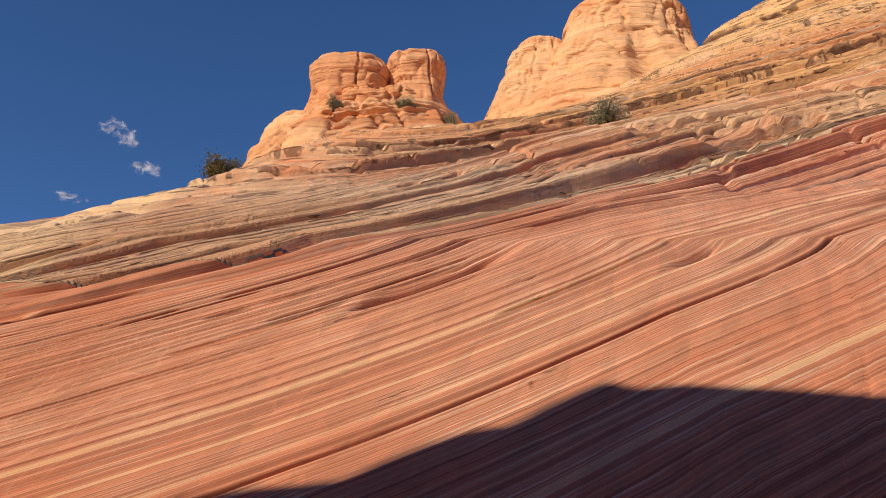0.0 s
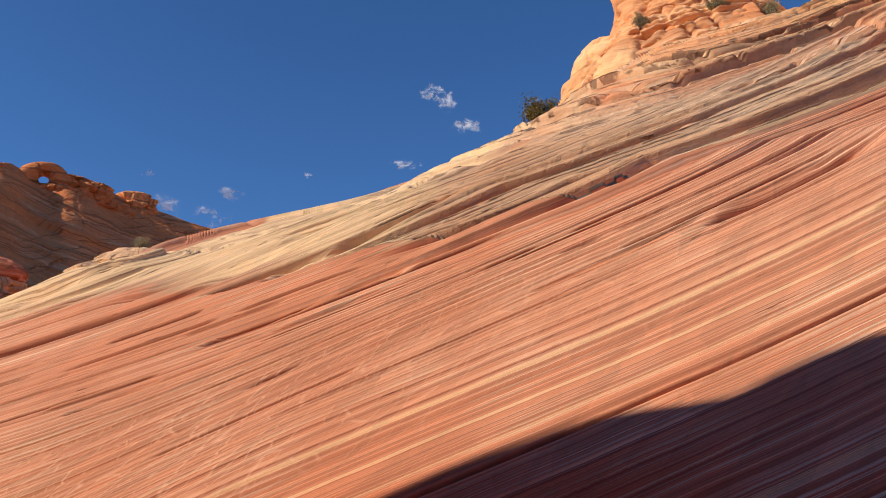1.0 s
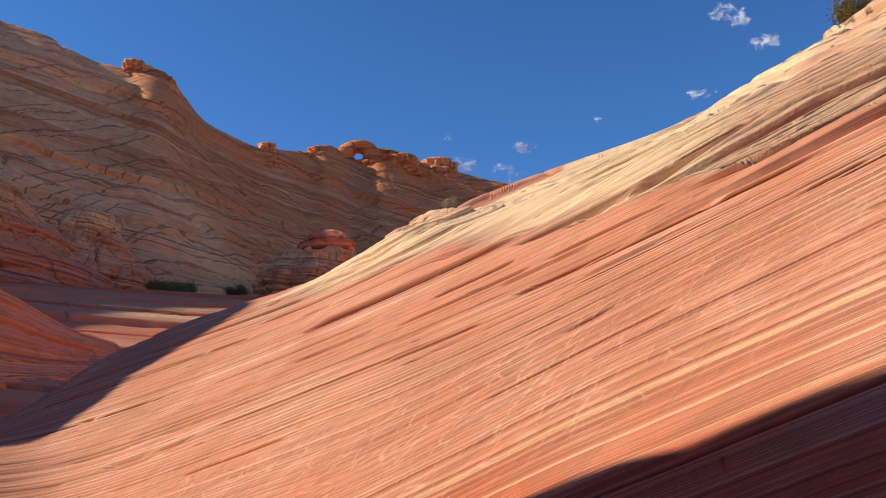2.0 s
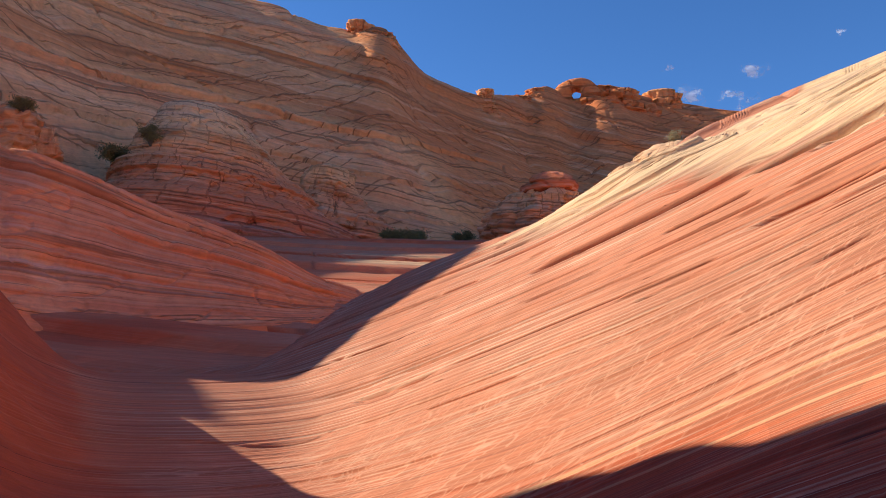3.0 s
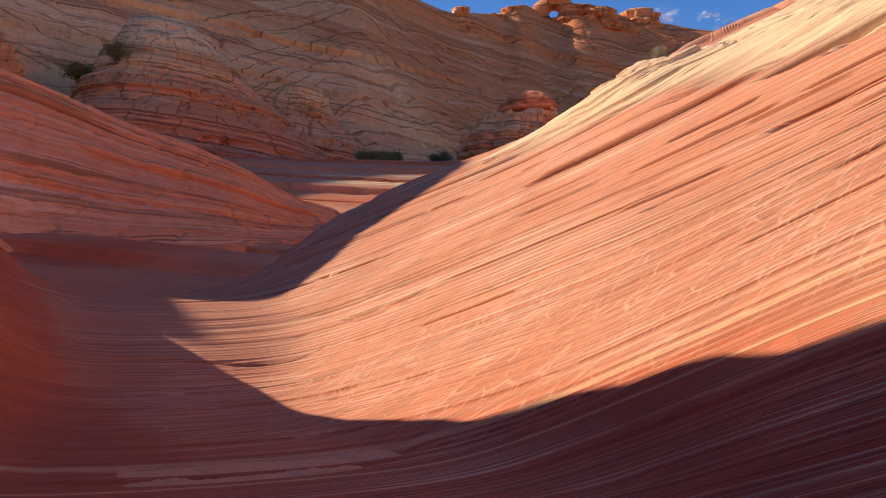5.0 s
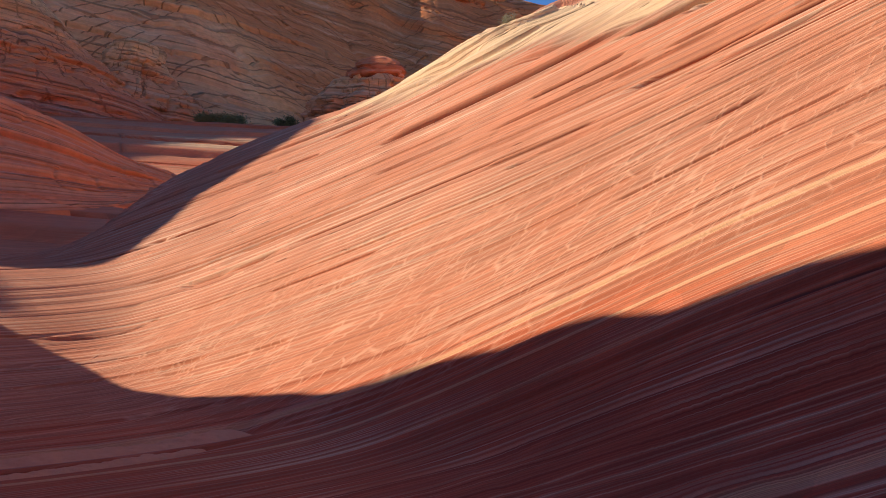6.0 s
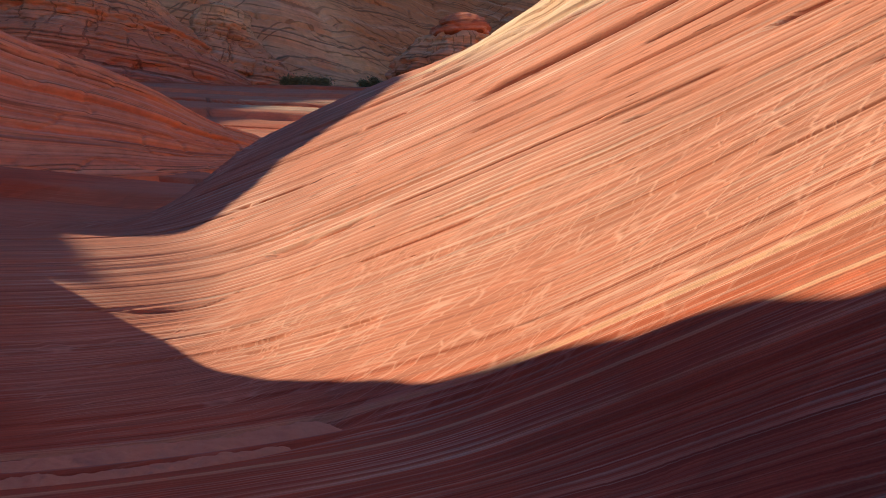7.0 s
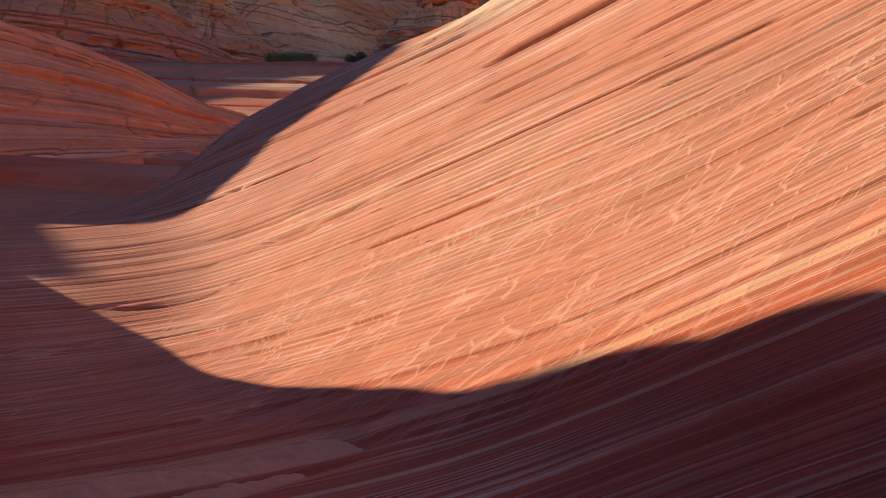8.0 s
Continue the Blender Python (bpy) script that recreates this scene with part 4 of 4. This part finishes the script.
rock_part("knob", beehive, sx_, sy_, 18.5, 4.4, 4.2, 8.3, [(0, 2.3), (0.25, 1.7), (0.5, 1.2), (0.72, 0.86), (0.9, 0.62), (1, 0.35)], dome_rock, seed=8, lobes=0.3, cut=0.3, relief=0.45, tilt=(0.1, 0.15), columns=160, rows=120, bottom=4, zones=(0.1, 0.8),
          label="knobby cracked shoulder")
sx_, sy_ = spot(74.6, 83)
rock_part("apron", beehive, sx_, sy_, 14.6, 11.5, 6.5, 6.2, [(0, 1.25), (0.4, 0.95), (0.7, 0.62), (0.9, 0.36), (1, 0.2)], red_rock, seed=12, lobes=0.15, relief=0.22, turn=-17 + 90, tilt=(0.05, 0.1), columns=180, rows=110, bottom=4, zones=(0.3, 0.62), cut=0.2,
          label="smooth red apron")
sx_, sy_ = spot(88.4, 72)
boulder = tagged(new("boulder"), "orange cracked boulder on the slope under the cliff", "boulder")
boulder.location = (sx_, sy_, 22)
for name_, da, dz, rx_, hi_, sd in (("block", 0.3, 21.8, 2.5, 3.1, 21), ("block", -1.5, 21.2, 1.5, 2.1, 22), ("block", 1.9, 21.6, 1.4, 2.4, 23)):
    px, py = spot(88.4 + da, 72)
    rock_part(name_, boulder, px, py, dz, rx_, rx_ * 0.8, hi_, [(0, 1.1), (0.4, 1.05), (0.7, 0.92), (0.9, 0.7), (1, 0.45)], butte_rock, seed=sd, lobes=0.5, relief=0.3, bottom=3, square=0.8, zones=(0.55, 0.75))

# the knobbed dome beyond the sunlit slope
kx, ky = spot(53.9, 76)
tagged(lump_rock("knobbed_dome", kx, ky, 16.0, 6.6, 5.5, 5.2, [(0, 1.6), (0.3, 1.25), (0.6, 0.98), (0.85, 0.7), (1, 0.4)], dome_rock, seed=31, lobes=0.25, relief=0.6, tilt=(0.1, 0.1), bottom=5, zones=(0.0, 0.7)),
                   "dark rounded sandstone dome in the valley", "rock dome")
kx, ky = spot(53.2, 75)
tagged(lump_rock("red_rock", kx, ky, 20.3, 2.4, 2.0, 2.2, [(0, 0.95), (0.35, 0.98), (0.5, 1.1), (0.75, 0.95), (0.9, 0.7), (1, 0.5)], red_rock, seed=33, lobes=0.3, relief=0.2, bedscale=1.2, bottom=1.2, zones=(-0.1, 0.1), cut=0.3),
       "red layered cap rock on a dome", "rock")
# the pale knoll over the slope's shoulder
for a_, d_, z_, r_, h_, sd in ((47.4, 46, 11.5, 3.3, 3.6, 41), (44.8, 46, 12.4, 3.6, 3.7, 43), (42.4, 45, 12.7, 2.8, 3.7, 44)):
    kx, ky = spot(a_, d_)
    tagged(lump_rock("pale_knoll", kx, ky, z_, r_, r_ * 0.85, h_, [(0, 1.25), (0.4, 1.05), (0.7, 0.8), (0.9, 0.55), (1, 0.3)], knoll_rock, zones=(0, 0.7), seed=sd, lobes=0.25, relief=0.3, bedscale=2.4, bottom=5, cut=0.6, square=0.85),
           "pale sunlit sandstone knoll behind the slope's shoulder", "rock", group="knolls")

# rocks along the cliff's rim
def rim_rock(a, d, el, r, high, seed, label, material=cliff_rock, squash=0.7, zones=(0.3, 0.6)):
    px, py = spot(a, d)
    z = 2.5 + d * math.tan(radians(el))
    return tagged(lump_rock("rim_rock", px, py, z, r, r * squash, high, [(0, 1.1), (0.3, 1.0), (0.55, 1.05), (0.8, 0.9), (0.95, 0.7), (1, 0.45)], material, turn=a, seed=seed, lobes=0.45, relief=0.8,
                            bedscale=0.7, columns=80, rows=60, bottom=6, zones=zones), label, "rock", group="rim rocks")


rim_rock(66.6, 143, 24.20, 2.3, 2.4, 71, "blocky rock tower on the cliff's rim", zones=(0.1, 0.4))
rim_rock(65.2, 143, 23.60, 3.0, 2.2, 72, "blocky rock tower on the cliff's rim", zones=(0.1, 0.4))
rim_rock(57.4, 166, 20.10, 2.4, 2.0, 73, "small knob of rock on the cliff's rim", zones=(0.1, 0.4))
rim_rock(53.9, 188, 19.65, 3.2, 4.0, 74, "rugged orange rock on the cliff's rim", zones=(0.02, 0.25))
rim_rock(49.0, 195, 19.45, 4.5, 4.6, 75, "rugged orange rock on the cliff's rim", zones=(0.02, 0.25))
rim_rock(47.6, 197, 19.45, 3.6, 3.6, 76, "rugged orange rock on the cliff's rim", zones=(0.02, 0.25))
rim_rock(45.2, 206, 18.75, 4.6, 5.6, 77, "square rock tower on the cliff's rim", zones=(0.02, 0.4))
rim_rock(44.2, 206, 18.65, 2.6, 4.8, 78, "square rock tower on the cliff's rim", zones=(0.02, 0.4))

rim_rock(55.2, 183, 19.25, 4.2, 3.4, 81, "rugged orange rock on the cliff's rim", zones=(0.02, 0.25))
rim_rock(52.9, 191, 18.05, 5.0, 5.4, 82, "rugged orange rock on the cliff's rim", zones=(0.02, 0.25))
rim_rock(50.0, 194, 18.45, 4.8, 5.6, 83, "rugged orange rock on the cliff's rim", zones=(0.02, 0.25))
rim_rock(46.4, 200, 18.25, 5.5, 3.8, 84, "rugged orange rock on the cliff's rim", zones=(0.02, 0.25))


def rock_arch(a, d, el, wide, high, seed):
    """A natural arch: a thick bow of rock over an opening that goes right through."""
    px, py = spot(a, d)
    z = 2.5 + d * math.tan(radians(el))
    U, V = np.meshgrid(np.linspace(0, 2 * math.pi, 28), np.linspace(0, 1, 60))
    t = math.pi * (1.12 * V - 0.06)
    bow_x, bow_z = wide * np.cos(t), high * np.sin(t)
    thick = 1.5 + 0.9 * np.abs(np.cos(t)) ** 1.5
    n = 0.75 + 0.5 * fractal(bow_x * 0.35 + np.cos(U), np.sin(U) * 1.0 + 5, bow_z * 0.35, seed, 3)
    lx, lz = bow_x + thick * n * np.cos(t) * np.cos(U), bow_z + thick * n * np.sin(t) * np.cos(U)
    ly = 2.4 * n * np.sin(U)
    ca, sa = math.cos(radians(a)), math.sin(radians(a))
    return tagged(sheet("rock_arch", px - lx * ca - ly * sa, py - lx * sa + ly * ca, z + lz, cliff_rock, z + lz, 0.12 + 0 * lz, wide * t),
                  "small natural arch of orange rock with sky through it", "rock arch")


rock_arch(51.0, 194, 19.9, 3.4, 3.3, 80)

# buttes on the skyline above the slope
PED = [(0, 1.35), (0.25, 1.12), (0.5, 0.9), (0.75, 0.72), (0.92, 0.6), (1, 0.5)]
CAP = [(0, 1.9), (0.3, 1.6), (0.48, 1.28), (0.58, 1.08), (0.68, 0.97), (0.78, 0.97), (0.87, 1.02), (0.94, 0.9), (0.975, 0.76), (1, 0.58)]
butte = tagged(new("butte"), "double-headed orange sandstone butte on a layered foot", "butte")
butte.location = (-5.0, 58.5, 33)


rock_part("foot", butte, -5.4, 59.0, 33.0, 9.4, 6.8, 6.4, PED, butte_rock, seed=51, lobes=0.12, relief=0.5, bedscale=1.6, tilt=(-0.1, 0), bottom=5, zones=(0.1, 0.4), columns=220, rows=150, label="layered grey-orange foot")
rock_part("head", butte, -7.6, 58.6, 36.8, 3.15, 3.0, 6.1, CAP, butte_rock, seed=52, cut=0.1, lobes=0.14, relief=0.14, bedscale=0.5, bottom=6, zones=(0.5, 0.95), columns=200, rows=140, square=0.72, flute=0.16)
rock_part("head", butte, -2.2, 58.8, 36.4, 2.4, 2.8, 7.1, [(0, 2.2), (0.3, 1.75), (0.46, 1.35), (0.56, 1.12), (0.66, 0.96), (0.76, 0.95), (0.86, 1.02), (0.93, 0.92), (0.97, 0.76), (1, 0.58)], butte_rock, seed=57, cut=0.1, lobes=0.12, relief=0.14, bedscale=0.5, bottom=6, zones=(0.5, 0.95), columns=200, rows=140, square=0.72, flute=0.16)
rock_part("shoulder", butte, -11.6, 59.0, 32.0, 3.9, 3.4, 6.1, [(0, 1.5), (0.25, 1.25), (0.5, 1.02), (0.7, 0.85), (0.88, 0.66), (1, 0.45)], butte_rock, seed=55, lobes=0.14, relief=0.2, bottom=4, zones=(0.3, 0.6), cut=0.15, columns=140)

butte_2 = tagged(new("butte"), "broad golden sandstone butte with a rounded head", "butte")
butte_2.location = (15.5, 62, 40)
rock_part("foot", butte_2, 15.0, 64.0, 37.0, 12.5, 9.0, 9.5, [(0, 1.3), (0.3, 1.08), (0.6, 0.84), (0.85, 0.62), (1, 0.45)], butte_rock, seed=61, lobes=0.14, relief=0.5, bedscale=0.7, tilt=(-0.25, 0), bottom=6, zones=(0.35, 0.6), columns=200, rows=120)
rock_part("head", butte_2, 16.0, 61.8, 41.5, 5.7, 4.6, 9.6, [(0, 2.3), (0.3, 1.85), (0.43, 1.55), (0.62, 1.22), (0.73, 1.06), (0.82, 1.0), (0.9, 0.92), (0.95, 0.76), (1, 0.5)], butte_rock, seed=62, cut=0.15, lobes=0.14, relief=0.2, bedscale=0.4, bottom=8, zones=(0.38, 0.68), columns=260, rows=190, square=0.8, flute=0.10)
rock_part("shoulder", butte_2, 8.0, 62.4, 38.5, 3.5, 3.4, 9.0, [(0, 1.95), (0.3, 1.55), (0.5, 1.25), (0.68, 1.02), (0.8, 0.9), (0.92, 0.74), (1, 0.5)], butte_rock, seed=63, cut=0.12, lobes=0.14, relief=0.2, bedscale=0.5, bottom=5, zones=(0.45, 0.62), columns=200, square=0.85, flute=0.08, lean=(0.8, 0))


# ---- shrubs ----
def shrub(name, x, y, z, wide, high, leaves, seed, label, trunk=0.35):
    """A desert shrub: forking stems and a ragged crown of many small leaves."""
    rnd = random.Random(seed)
    root = tagged(new(name), label, "shrub", group="desert shrubs")
    root.location = (x, y, z)
    wide = wide * 1.4
    stems, crown = bmesh.new(), bmesh.new()
    for s in range(9):
        a, out = rnd.uniform(0, 2 * math.pi), rnd.uniform(0.2, 0.9)
        tip = Vector((math.cos(a) * out * wide * 0.42, math.sin(a) * out * wide * 0.42, high * (0.92 - 0.45 * out * out) * rnd.uniform(0.8, 1.0)))
        start = Vector((rnd.uniform(-0.05, 0.05), rnd.uniform(-0.05, 0.05), -0.15))
        points = [start, start.lerp(tip, 0.45) + Vector((rnd.uniform(-0.1, 0.1), rnd.uniform(-0.1, 0.1), 0.08)) * high, tip]
        rings = []
        for p, thick in zip(points, (0.045, 0.028, 0.008)):
            rings.append([stems.verts.new(p + Vector((math.cos(i * 1.2566), math.sin(i * 1.2566), 0)) * thick * high) for i in range(5)])
        for lo, hi in zip(rings, rings[1:]):
            for i in range(5):
                stems.faces.new((lo[i], lo[(i + 1) % 5], hi[(i + 1) % 5], hi[i]))
        for clump in range(7):
            c = start.lerp(tip, rnd.uniform(0.4, 0.98)) + Vector((rnd.gauss(0, 0.07) * wide, rnd.gauss(0, 0.07) * wide, rnd.gauss(0, 0.06) * high))
            c.z = max(c.z, 0.05 * high)
            spread = rnd.uniform(0.045, 0.075) * wide
            for leaf in range(64):
                p = c + Vector((rnd.gauss(0, spread), rnd.gauss(0, spread), rnd.gauss(0, spread * 0.8)))
                d = Vector((rnd.gauss(0, 1), rnd.gauss(0, 1), rnd.gauss(0.4, 1))).normalized() * rnd.uniform(0.022, 0.040) * wide
                e_ = d.orthogonal().normalized() * d.length * 0.38
                crown.faces.new([crown.verts.new(v) for v in (p - d * 0.5, p + e_, p + d * 0.6, p - e_)])
    for part_name, bm, mat in (("stems", stems, bark), ("foliage", crown, leaves)):
        me = bpy.data.meshes.new(part_name)
        bm.to_mesh(me)
        bm.free()
        me.materials.append(mat)
        ob = new(part_name, me)
        ob.parent = root
    return root


def settle(x, y, guess):
    """The height of whatever rock lies under a place, near a guessed height."""
    hit_, place_, _, _, _, _ = scene.ray_cast(bpy.context.evaluated_depsgraph_get(), Vector((x, y, guess + 6)), Vector((0, 0, -1)))
    return place_.z if hit_ else guess


bpy.context.view_layer.update()
GREY, OLIVE = "grey-green desert shrub rooted in a crack of the rock", "dark olive shrub growing on the bare rock"
for n_, (a_, d_, zg, wide, high, leaves, label) in enumerate([
        (-12.3, 34.6, 22.3, 2.5, 1.5, leaf_grey, GREY), (8.7, 55, 36.5, 1.5, 1.1, leaf_grey, GREY), (-0.7, 55.5, 35.5, 1.7, 1.7, leaf_grey, GREY), (3.0, 54.5, 34.5, 1.6, 0.7, leaf_grey, GREY),
        (-4.8, 56, 37.6, 1.3, 0.7, leaf_grey, GREY), (16.3, 45.5, 27, 2.6, 2.1, leaf_olive, OLIVE), (18.1, 51, 29.5, 0.9, 0.6, leaf_grey, GREY),
        (80.5, 80, 24.5, 2.2, 2.0, leaf_olive, OLIVE), (82.6, 84, 25.5, 3.4, 1.3, leaf_olive, OLIVE), (88.2, 70, 23.5, 1.7, 1.3, leaf_olive, OLIVE), (90.6, 40.5, 14, 1.4, 1.1, leaf_olive, OLIVE),
        (77.4, 79, 19.5, 2.6, 1.5, leaf_olive, OLIVE), (63.5, 83, 17.5, 3.4, 1.2, leaf_olive, OLIVE), (62.6, 84, 18, 2.8, 1.0, leaf_olive, OLIVE), (64.4, 82, 17.2, 2.0, 0.8, leaf_olive, OLIVE),
        (59.0, 84, 19, 2.0, 1.5, leaf_olive, OLIVE), (52.0, 30, 9.0, 1.0, 0.75, leaf_grey, GREY), (51.3, 30, 9.3, 0.9, 0.65, leaf_grey, GREY), (50.1, 40, 11.7, 0.7, 0.6, leaf_grey, GREY),
        (44.7, 45, 15.9, 0.9, 0.7, leaf_grey, GREY)]):
    px, py = spot(a_, d_)
    shrub("shrub", px, py, settle(px, py, zg) - 0.05, wide, high, leaves, 200 + n_, label)


# ---- clouds: thin scraps of vapour high over the far rim ----
def cloud_matter():
    k = Nodes("cloud_vapour", 1.0)
    k.bsdf.inputs["Base Color"].default_value = (0.92, 0.93, 0.95, 1)
    pos = k.node("ShaderNodeNewGeometry").outputs["Position"]
    thick = k.node("ShaderNodeAttribute")
    thick.attribute_name = "zone"
    n = k.noise(pos, 0.035, 6, 0.62, distortion=0.6)
    v = k.math("ADD", thick.outputs["Fac"], k.math("MULTIPLY", k.math("SUBTRACT", n, 0.5), 2.4))
    alpha = k.ramp(v, [(0.35, (0, 0, 0)), (1.15, (0.5, 0.5, 0.5))], "EASE")
    k.link(alpha, k.bsdf.inputs["Alpha"])
    return k.mat


vapour = cloud_matter()


def cloud(azimuth, elevation, wide, high, seed):
    """A thin scrap of vapour 2.5 km off, denser in its middle."""
    d = 2500
    U, V = np.meshgrid(np.linspace(-1, 1, 25), np.linspace(-1, 1, 25))
    rough = fractal(U * 1.6 + seed, V * 1.6, 0 * U, seed, 3) - 0.5
    density = 0.95 - 1.15 * np.hypot(U, V) + 0.9 * rough * (np.hypot(U, V) < 0.95)
    deep_ = 0.3 * wide * rough
    ca, sa = math.cos(radians(azimuth)), math.sin(radians(azimuth))
    px, py = spot(azimuth, d)
    pz = 2.5 + d * math.tan(radians(elevation))
    ob = sheet("backdrop", px - U * wide * ca - deep_ * sa, py - U * wide * sa + deep_ * ca, pz + V * high, vapour, 0 * U, density)
    return tagged(ob, "small ragged white scrap of cloud in a blue sky", "cloud", kind="structure")


for n_, (a_, el_, w_, h_) in enumerate([(24.3, 28.0, 70, 55), (23.2, 27.4, 60, 60), (22.4, 25.9, 60, 40), (21.5, 25.8, 55, 45), (26.5, 23.2, 85, 35), (43.3, 19.6, 95, 50), (40.6, 19.3, 60, 35),
                                        (39.6, 18.8, 60, 40), (39.0, 20.8, 65, 35), (44.3, 21.6, 50, 25), (33.5, 22.3, 40, 22)]):
    cloud(a_, el_, w_, h_, 300 + n_)
